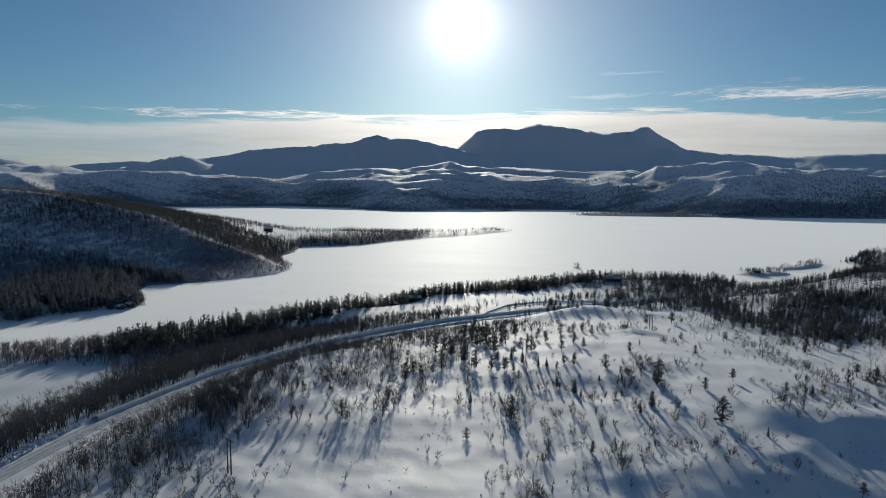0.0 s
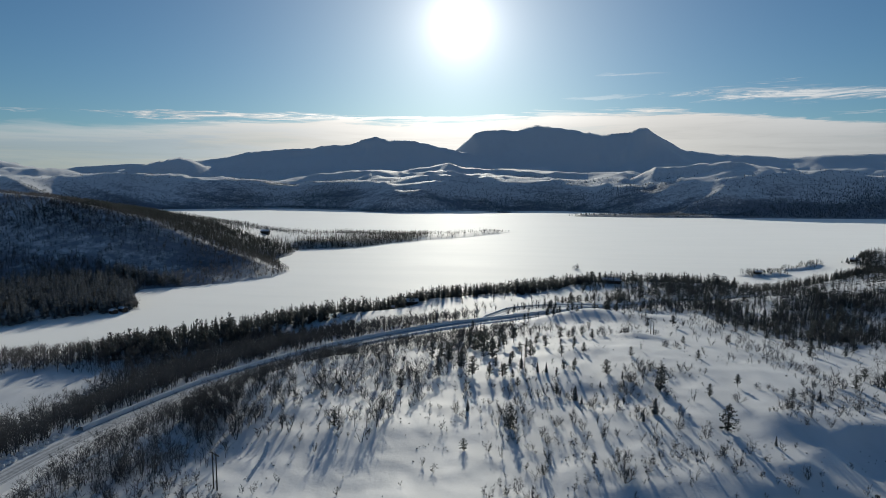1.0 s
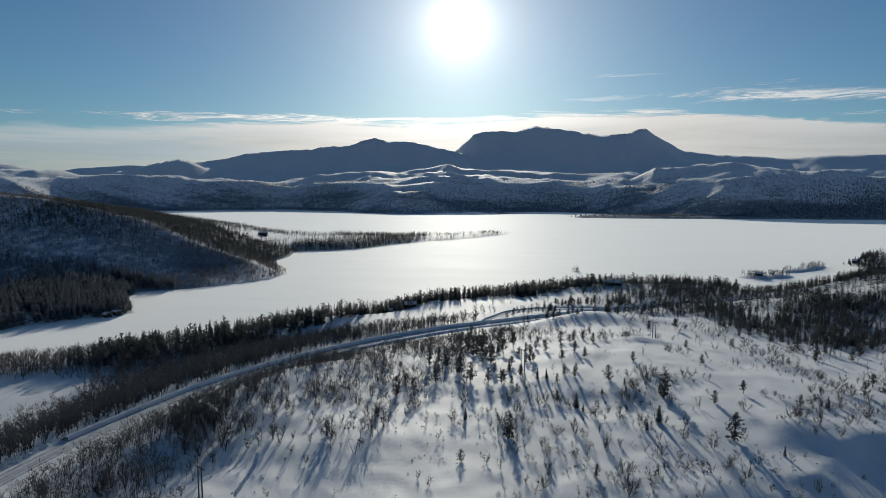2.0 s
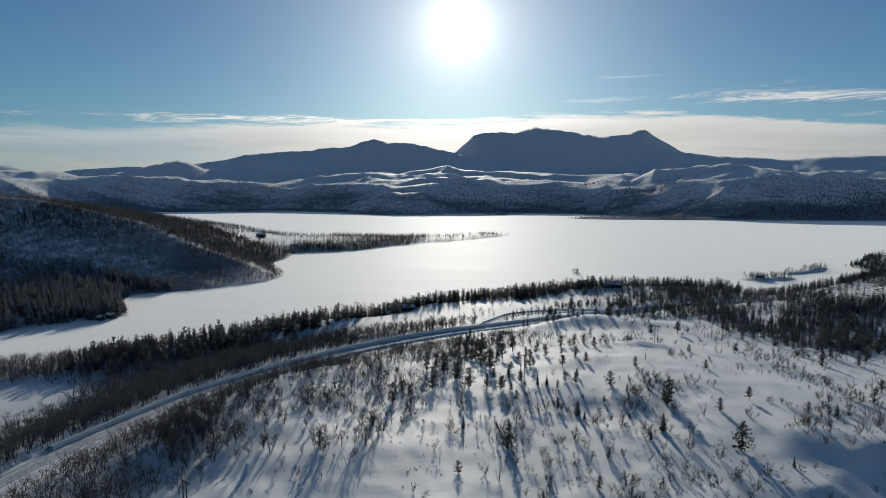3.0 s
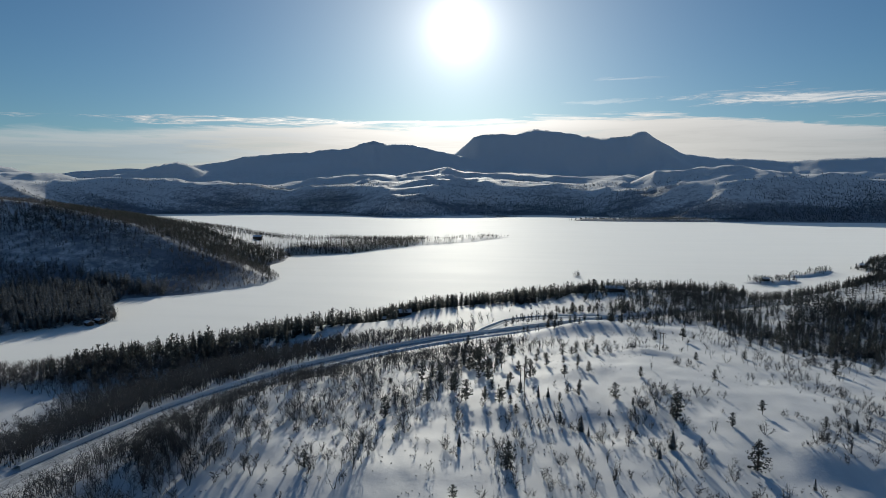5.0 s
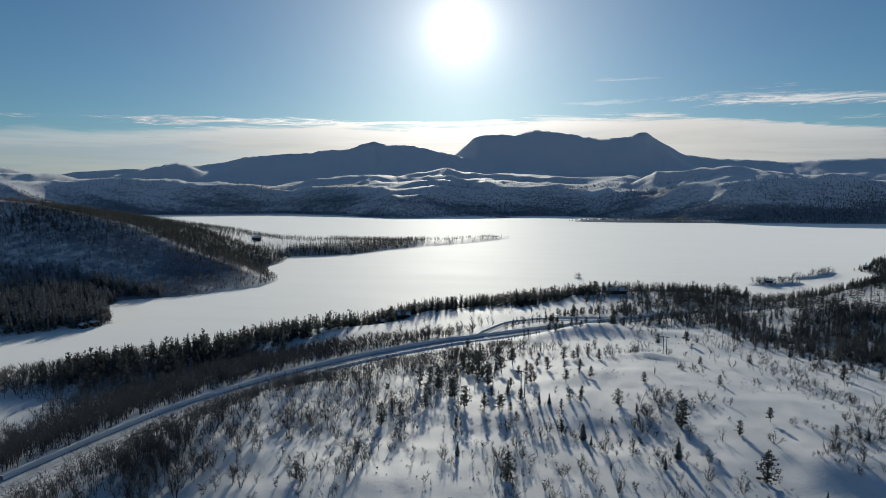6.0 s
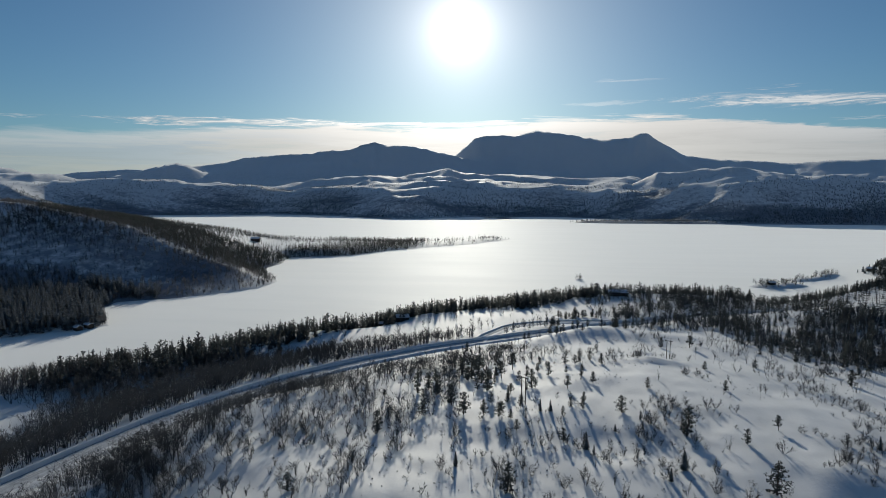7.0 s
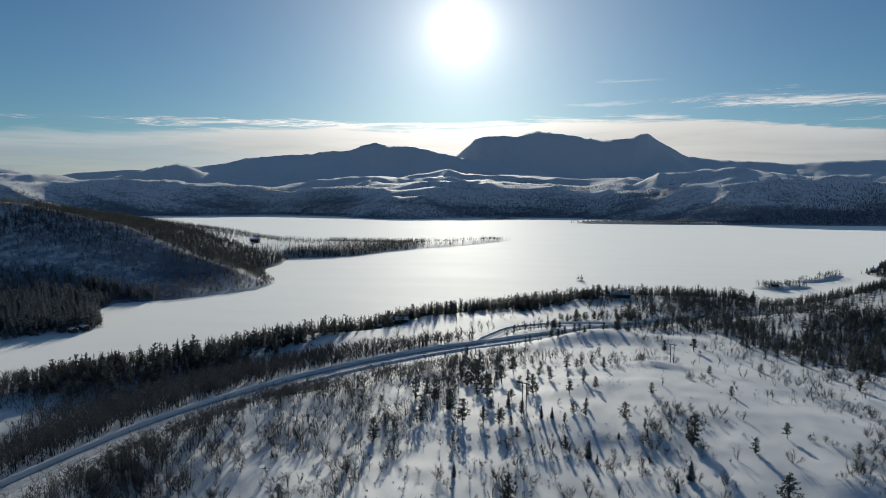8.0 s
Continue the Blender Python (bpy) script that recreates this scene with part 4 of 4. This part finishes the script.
wood_mass("shore_pines", "dark pines in a strip along the near shore", "pine", SHORE[:third], 40, (PINE_BARK, NEEDLES))
wood_mass("shore_spruces", "dark spruces among the pines of the near shore", "spruce", SHORE[third:], 42, (PINE_BARK, NEEDLES))
wood_mass("bay_birches", "frosted birches between the bog and the bay", "birch", scatter(4200, (-430, -185, 225, 335), bay_birches, (5, 8.5), 7), 44, (BARK, FROSTED_TWIGS), 0)
RIGHT = scatter(5000, (95, 430, 300, 445), right_wood, (3.0, 9.4), 4)
half = len(RIGHT) // 4
wood_mass("lakeside_pines", "dense dark pine wood below the snowy hill", "pine", RIGHT[:half], 50, (PINE_BARK, NEEDLES))
wood_mass("lakeside_spruces", "dark spruces among the pines below the hill", "spruce", RIGHT[half:2 * half], 52, (PINE_BARK, NEEDLES), 1)
wood_mass("lakeside_spruces", "dark crowded spruces towards the lake below the hill", "spruce", RIGHT[3 * half:], 51, (PINE_BARK, NEEDLES), 1)
wood_mass("lakeside_birches", "bare birches among the dark pines below the hill", "birch", RIGHT[2 * half:3 * half], 55, (BARK, TWIGS), 0)
wood_mass("lakeside_birches", "thin bare birches filling the gaps of the pine wood", "birch", scatter(6200, (95, 430, 300, 445), right_wood, (2.8, 6.2), 22), 58, (BARK, TWIGS), 0)
wood_mass("east_shore_spruces", "close row of pointed dark spruces along the snowy shore", "spruce", scatter(4200, (178, 430, 526, 830), east_strip, (6, 11), 20), 57, (PINE_BARK, NEEDLES))
wood_mass("east_shore_wood", "dark dense spruce wood along the snowy lake shore", "spruce", scatter(7000, (110, 540, 445, 840), right_wood, (6, 10.5), 15), 53, (PINE_BARK, NEEDLES), 0)
BACK = scatter(2100, (35, 235, 415, 550), back_wood, (4.5, 8.5), 8)
wood_mass("point_wood", "mixed pines and birches on the low point", "pine", BACK[: len(BACK) // 2], 54, (PINE_BARK, NEEDLES))
wood_mass("point_birches", "bare birches among the pines on the point", "birch", BACK[len(BACK) // 2:], 56, (BARK, TWIGS))
wood_mass("hill_birches", "bare birch wood over the shaded hillside", "birch", scatter(36000, (-840, -205, 330, 1000), hill_wood, (3.5, 6.8), 5), 60, (BARK, FROSTED_TWIGS), 0)
wood_mass("ridge_pines", "dark pine wood over the back of the hill", "pine", scatter(5200, (-540, -250, 580, 830), ridge_wood, (5, 9), 16), 61, (PINE_BARK, NEEDLES), 0)
wood_mass("bay_spruces", "tall frosted spruces crowding the bay's far shore", "spruce", scatter(3800, (-560, -255, 330, 520), bay_spruces, (9, 15), 9), 62, (PINE_BARK, FROSTED))
wood_mass("point_birches", "frosted birches round the boathouses on the bay's point", "birch", scatter(420, (-312, -268, 392, 440), bay_point, (4, 7.5), 23), 63, (BARK, FROSTED_TWIGS), 1)
wood_mass("spit_spruces", "dark spruce wood along the low spit", "spruce", scatter(19000, (-760, 0, 640, 1260), spit_wood, (5, 9), 11), 64, (PINE_BARK, NEEDLES), 0)
wood_mass("spit_spruces", "dark spruces crowding the low shore of the spit", "spruce", scatter(17000, (-330, -10, 790, 1250), spit_shore, (6, 10), 19), 65, (PINE_BARK, NEEDLES), 0)
wood_mass("far_shore_wood", "far dark wood over the lake's other shore", "spire", scatter(190000, (-1750, 1500, 1780, 2900), far_wood, (3, 7.5), 12), 66, (PINE_BARK, FROSTED), 0)
wood_mass("spit_birches", "bare birches strung along the end of the spit", "birch", scatter(2600, (-230, -10, 900, 1210), spit_tip, (3.5, 7), 21), 67, (BARK, TWIGS), 0)
ISLE = scatter(4600, (40, 380, 625, 780), isle_wood, (3.2, 7.0), 13)
wood_mass("isle_birches", "stunted bare birches on the small snowy isles", "birch", ISLE[: len(ISLE) // 6], 68, (BARK, TWIGS))
wood_mass("isle_pines", "stunted dark pines on the small snowy isles", "pine", ISLE[len(ISLE) // 6:], 69, (PINE_BARK, NEEDLES), 0)

OPEN_PINES = [(44.5, 261.0, 4.3), (47.1, 217.9, 8.7), (61.9, 213.0, 4.6), (75.2, 226.4, 4.9), (59.1, 185.3, 8.1), (72.5, 265.7, 3.9), (68.6, 352.0, 5.5),
              (31.2, 233.4, 5.8), (115.6, 230.4, 5.3), (126.1, 245.9, 5.1), (129.2, 238.5, 5.5), (127.1, 291.3, 7.1), (145.2, 298.2, 4.7), (18.5, 158.6, 3.4),
              (83.9, 156.4, 4.5), (-14.9, 159.9, 3.4), (-3.2, 178.4, 7.5), (-52.0, 165.6, 4.8), (-41.5, 206.8, 6.6), (-36.3, 243.8, 7.6), (12.4, 225.7, 3.3),
              (11.6, 209.1, 4.3), (3.1, 255.9, 7.3), (9.9, 275.2, 5.6), (17.7, 298.1, 5.4), (28.8, 306.5, 4.3), (32.7, 299.1, 4.9)]
MORE_PINES = [(14.9, 380.0, 5.5), (50.4, 388.3, 5.5), (82.4, 352.7, 6.6), (75.0, 300.9, 3.8), (98.9, 311.9, 4.0), (125.6, 337.2, 5.1), (89.8, 217.4, 3.4)]
SMALL_SPRUCES = [(40.7, 195.2, 5.4), (35.9, 187.9, 3.6), (17.5, 206.2, 5.1), (19.3, 202.6, 3.0), (5.5, 228.5, 4.2), (8.7, 228.5, 3.8), (-16.6, 188.1, 4.0),
                 (69.5, 178.2, 3.0), (97.7, 216.7, 3.9), (35.8, 227.4, 2.8), (35.3, 220.8, 2.8), (27.1, 218.8, 2.3), (-4.9, 242.4, 4.5), (-0.3, 239.4, 3.4)]
CLUMP = [(-18.1, 223.0, 7.4), (-23.0, 233.2, 7.2), (-19.5, 269.9, 8.2), (-12.3, 249.2, 8.6), (-16.3, 266.5, 9.8), (-24.0, 276.7, 7.3), (-8.1, 269.8, 7.1),
         (-4.1, 284.4, 7.5), (-10.7, 290.8, 5.9), (-27.1, 330.0, 4.8), (-11.7, 222.5, 5.5), (-29.4, 244.8, 7.6), (-33.2, 248.7, 6.7)]
plant("pine", OPEN_PINES + MORE_PINES + CLUMP, 70)
plant("spruce", SMALL_SPRUCES, 80)
plant("spruce", [(374, 767, 6.5), (392, 768, 7.5), (379, 781, 8.0), (396, 777, 8.5), (388, 786, 7.0), (371, 776, 5.5), (377, 761, 4.5)], 82)
plant("shrub", [(52, 669, 3.0), (54, 672, 3.6), (56, 670, 3.2), (58, 672, 2.6)], 86)
plant("pine", tuples(scatter(1100, (-14, 90, 345, 460), verge, (2.8, 6.8), 17)[:200]), 84)


def clump_pines(x, y, inland, s):
    return (bell(x, y, -17, 258, 0.9, 11, 26) + bell(x, y, 8, 285, 0.55, 14, 18) + bell(x, y, 10, 222, 0.3, 16, 12)) * (s > 20)


plant("pine", tuples(scatter(320, (-60, 60, 200, 330), clump_pines, (2.5, 6.0), 14)), 90)


# ---- the power line over the hill
def part(name, bm, mat, parent, label=""):
    data = bpy.data.meshes.new(name)
    bm.to_mesh(data)
    bm.free()
    data.materials.append(mat)
    ob = new(name, data)
    ob.parent = parent
    return tagged(ob, label)


def box(size, at, bevel=0.0, turn=None):
    bm = bmesh.new()
    bmesh.ops.create_cube(bm, size=1.0)
    bmesh.ops.scale(bm, vec=size, verts=bm.verts)
    if bevel:
        bmesh.ops.bevel(bm, geom=bm.edges[:], offset=bevel, segments=1, affect="EDGES")
    if turn:
        bmesh.ops.rotate(bm, matrix=turn, verts=bm.verts)
    bmesh.ops.translate(bm, vec=at, verts=bm.verts)
    return bm


def cone(r1, r2, deep, at, sides=10, turn=None):
    bm = bmesh.new()
    bmesh.ops.create_cone(bm, cap_ends=True, segments=sides, radius1=r1, radius2=r2, depth=deep)
    if turn:
        bmesh.ops.rotate(bm, matrix=turn, verts=bm.verts)
    bmesh.ops.translate(bm, vec=at, verts=bm.verts)
    return bm


def power_pole(x, y, heading, tall):
    root = new("power_pole")
    root.matrix_basis = Matrix.Translation((x, y, float(height([x], [y])[0]))) @ Matrix.Rotation(heading, 4, "Z")
    tagged(root, "twin-legged wooden power pole with a crossarm in snow", "power pole", "power poles")
    for side in (-0.75, 0.75):
        part("pole", cone(0.17, 0.12, tall + 0.6, (side, 0, tall / 2 - 0.3)), TIMBER, root)
    part("crossarm", box((3.6, 0.16, 0.22), (0, 0.14, tall - 0.35), 0.02), TIMBER, root)
    part("brace", box((1.9, 0.07, 0.10), (0, -0.12, tall - 1.5), 0.01, Matrix.Rotation(0.7, 3, "Y")), TIMBER, root)
    for k in (-1.65, 0.0, 1.65):
        part("insulator", cone(0.09, 0.05, 0.32, (k, 0.14, tall - 0.08), 8), STEEL, root, "grey insulator")


for px, py, tall in ((-68.1, 129.3, 8.6), (0.3, 235.6, 9.2), (64.3, 318.2, 9.0)):
    power_pole(px, py, math.atan2(-0.54, 0.84), tall)


# ---- cabins on the shores
def cabin(name, label, x, y, heading, length, depth, eave, wall_mat, windows, chimney=True, lift=0.0):
    root = new(name)
    root.matrix_basis = Matrix.Translation((x, y, float(height([x], [y])[0]) + lift)) @ Matrix.Rotation(heading, 4, "Z")
    tagged(root, label, "cabin")
    rise, over = depth * 0.24, 0.45
    bm = bmesh.new()
    prof = [(-depth / 2, -0.8), (depth / 2, -0.8), (depth / 2, eave), (0, eave + rise), (-depth / 2, eave)]
    ends = [[bm.verts.new((sx * length / 2, v, w)) for v, w in prof] for sx in (-1, 1)]
    bm.faces.new(ends[0][::-1]), bm.faces.new(ends[1])
    for k in range(5):
        j = (k + 1) % 5
        bm.faces.new((ends[0][k], ends[0][j], ends[1][j], ends[1][k]))
    part("wall", bm, wall_mat, root)
    slope = math.atan2(rise, depth / 2)
    wide = (depth / 2 + over) / math.cos(slope)
    for s in (-1, 1):
        turn = Matrix.Rotation(-s * slope, 3, "X")
        mid = Vector((0, s * (depth / 2 + over) / 2, eave + rise - (depth / 2 + over) / 2 * math.tan(slope) + 0.09))
        roof = part("roof", box((length + 2 * over, wide, 0.16), mid, 0.0, turn), DARK_WALL, root)
        part("roof_snow", box((length + 2 * over - 0.1, wide, 0.38), mid + Vector((0, 0, 0.27)), 0.10, turn), ROOF_SNOW, roof, "thick snow on the roof")
    for k in range(windows):
        at = -length / 2 + length * (k + 1) / (windows + 1)
        frame_part = part("window", box((1.15, 0.08, 1.05), (at, -depth / 2 - 0.02, eave * 0.58), 0.02), TIMBER, root)
        part("pane", box((0.95, 0.05, 0.85), (at, -depth / 2 - 0.06, eave * 0.58)), PANE, frame_part)
    part("door", box((0.95, 0.08, 2.0), (length / 2 - 0.9, -depth / 2 - 0.02, 1.0), 0.02), TIMBER, root)
    if chimney:
        pipe = part("chimney", box((0.6, 0.6, 1.4), (length * 0.18, 0.2, eave + rise + 0.4), 0.03), DARK_WALL, root)
        part("cap", box((0.8, 0.8, 0.25), (length * 0.18, 0.2, eave + rise + 1.2), 0.06), ROOF_SNOW, pipe)


cabin("cabin", "dark wooden lakeside cabin under a snowy gable roof", -75, 408, 0.35, 7.5, 5.5, 2.4, DARK_WALL, 2)
cabin("cabin", "small dark shed half hidden among shore pines", -88, 402, 0.1, 4.0, 3.4, 2.1, DARK_WALL, 1, False)
cabin("lake_house", "long low dark house with a snow-covered roof on the shore", 74, 536, 0.05, 15.0, 7.0, 2.6, DARK_WALL, 4)
cabin("farmhouse", "dark house in a snowy clearing on the spit", -392, 888, 0.15, 12.0, 8.0, 4.6, DARK_WALL, 4)
cabin("hut", "dark hut with a snowy roof under shore spruces", 383, 772, -0.5, 9.0, 6.0, 2.4, DARK_WALL, 2, False)
cabin("boathouse", "low dark boathouse at the edge of the ice", -284, 391, -0.5, 4.5, 4.0, 1.9, DARK_WALL, 0, False)
cabin("boathouse", "small dark boathouse under frosted shore spruces", -281, 397, -0.4, 5.5, 3.6, 2.2, DARK_WALL, 0, False)
cabin("isle_cabin", "tiny dark cabin among stunted trees on an islet", 232, 648, 0.1, 6.0, 4.0, 2.0, DARK_WALL, 1, False)


# ---- a road sign on the hill side of the road
def road_sign(x, y, heading):
    root = new("road_sign")
    root.matrix_basis = Matrix.Translation((x, y, float(height([x], [y])[0]))) @ Matrix.Rotation(heading, 4, "Z")
    tagged(root, "small grey road sign on a thin post in the roadside snow", "road sign")
    part("post", cone(0.045, 0.045, 2.9, (0, 0, 1.15), 8), STEEL, root)
    part("plate", cone(0.42, 0.42, 0.03, (0, -0.06, 2.25), 18, Matrix.Rotation(math.pi / 2, 3, "X")), STEEL, root, "round plate seen from behind")
    part("bracket", box((0.5, 0.05, 0.06), (0, -0.03, 2.25)), STEEL, root)


road_sign(-111.5, 237.0, 0.45)


# ---- clods of snow thrown up where the bank is broken
def snow_clods(count, seed):
    rng = random.Random(seed)
    verts, faces = [], []
    for _ in range(count):
        y = rng.uniform(100, 166)
        x = -136.0 - abs(rng.gauss(0, 2.2)) + (-2.0 if rng.random() < 0.3 else 0)
        z = float(height([x], [y])[0])
        r = rng.uniform(0.2, 0.65)
        k = len(verts)
        ring = [(math.cos(t), math.sin(t)) for t in (i * math.pi / 3 for i in range(6))]
        verts.append((x, y, z - 0.3 * r))
        for level, wide in ((0.15, 1.0), (0.8, 0.72)):
            verts += [(x + c * r * wide * rng.uniform(0.7, 1.2), y + s * r * wide * rng.uniform(0.7, 1.2), z + 0.35 + r * level * rng.uniform(0.8, 1.2)) for c, s in ring]
        verts.append((x + rng.uniform(-0.2, 0.2) * r, y, z + 0.4 + r * rng.uniform(0.95, 1.25)))
        for i in range(6):
            j = (i + 1) % 6
            faces += [(k, k + 1 + j, k + 1 + i), (k + 1 + i, k + 1 + j, k + 7 + j, k + 7 + i), (k + 7 + i, k + 7 + j, k + 13)]
    return tagged(mesh_object("snow_clods", verts, faces, SNOW), "broken clods of ploughed snow along the road", "snow", kind="stuff")


snow_clods(260, 5)


# ---- a trail of prints over the hill's shoulder
def animal_trail(ends, count, seed):
    """Little bowls with a thrown-up rim, one after the other."""
    rng = random.Random(seed)
    (ax, ay), (bx, by) = ends
    verts, faces = [], []
    for i in range(count):
        t = i / (count - 1)
        x = ax + (bx - ax) * t + 0.5 * math.sin(4 * t) + (0.22 if i % 2 else -0.22) + rng.uniform(-0.1, 0.1)
        y = ay + (by - ay) * t + rng.uniform(-0.15, 0.15)
        z, k, r = float(height([x], [y])[0]), len(verts), rng.uniform(0.22, 0.34)
        for wide, up in ((1.6, -0.06), (1.0, 0.12), (0.55, 0.02)):
            verts += [(x + r * wide * math.cos(a), y + r * wide * math.sin(a), z + up * rng.uniform(0.8, 1.2)) for a in (j * math.pi / 4 for j in range(8))]
        for ring in (0, 8):
            faces += [(k + ring + j, k + ring + (j + 1) % 8, k + ring + 8 + (j + 1) % 8, k + ring + 8 + j) for j in range(8)]
        faces.append(tuple(k + 16 + j for j in range(8)))
    return tagged(mesh_object("snow_prints", verts, faces, SNOW), "line of animal prints trodden into the snow", "tracks", kind="stuff")


animal_trail(((-66.8, 155.0), (-62.6, 134.5)), 46, 7)


# ---- the car on the road through the wood
def car(x, y, heading):
    z = float(np.interp(to_line(np.array([x]), np.array([y]), ROAD)[1], np.arange(len(ROAD)), ROAD_Z)[0])
    root = new("car")
    root.matrix_basis = Matrix.Translation((x, y, z + 0.06)) @ Matrix.Rotation(heading, 4, "Z")
    tagged(root, "dark estate car on the packed snow of the road", "car")

    def hull(sections, mat, name):
        """A body lofted through sections of x, half width, low, high."""
        bm = bmesh.new()
        rings = [[bm.verts.new((sx, sy * w, lo if k in (0, 3) else hi)) for k, sy in enumerate((-1, -0.94, 0.94, 1))] for sx, w, lo, hi in sections]
        for a, b in zip(rings, rings[1:]):
            for k in range(4):
                bm.faces.new((a[k], a[(k + 1) % 4], b[(k + 1) % 4], b[k]))
        bm.faces.new(rings[0][::-1]), bm.faces.new(rings[-1])
        bmesh.ops.recalc_face_normals(bm, faces=bm.faces)
        return part(name, bm, mat, root)

    hull([(-2.25, 0.80, 0.35, 0.80), (-2.1, 0.88, 0.28, 0.92), (-0.9, 0.90, 0.25, 0.95), (1.0, 0.90, 0.25, 0.92), (1.9, 0.87, 0.28, 0.80), (2.2, 0.78, 0.35, 0.62)], CAR_PAINT, "body")
    hull([(-2.0, 0.80, 0.90, 0.98), (-1.6, 0.74, 0.90, 1.42), (0.1, 0.74, 0.90, 1.46), (1.05, 0.80, 0.90, 0.96)], PANE, "window")
    part("roof", box((1.65, 1.34, 0.07), (-0.75, 0, 1.48), 0.03), CAR_PAINT, root)
    for sx in (-1.35, 1.4):
        for sy in (-0.82, 0.82):
            wheel = part("wheel", cone(0.33, 0.33, 0.22, (sx, sy, 0.30), 16, Matrix.Rotation(math.pi / 2, 3, "X")), TYRE, root)
            part("rim", cone(0.19, 0.19, 0.24, (sx, sy, 0.30), 12, Matrix.Rotation(math.pi / 2, 3, "X")), STEEL, wheel)
    for sy in (-0.6, 0.6):
        part("headlight", box((0.08, 0.34, 0.14), (2.13, sy, 0.62), 0.02), STEEL, root, "clear headlight")


car(117.0, 467.9, math.atan2(-0.33, -0.94))
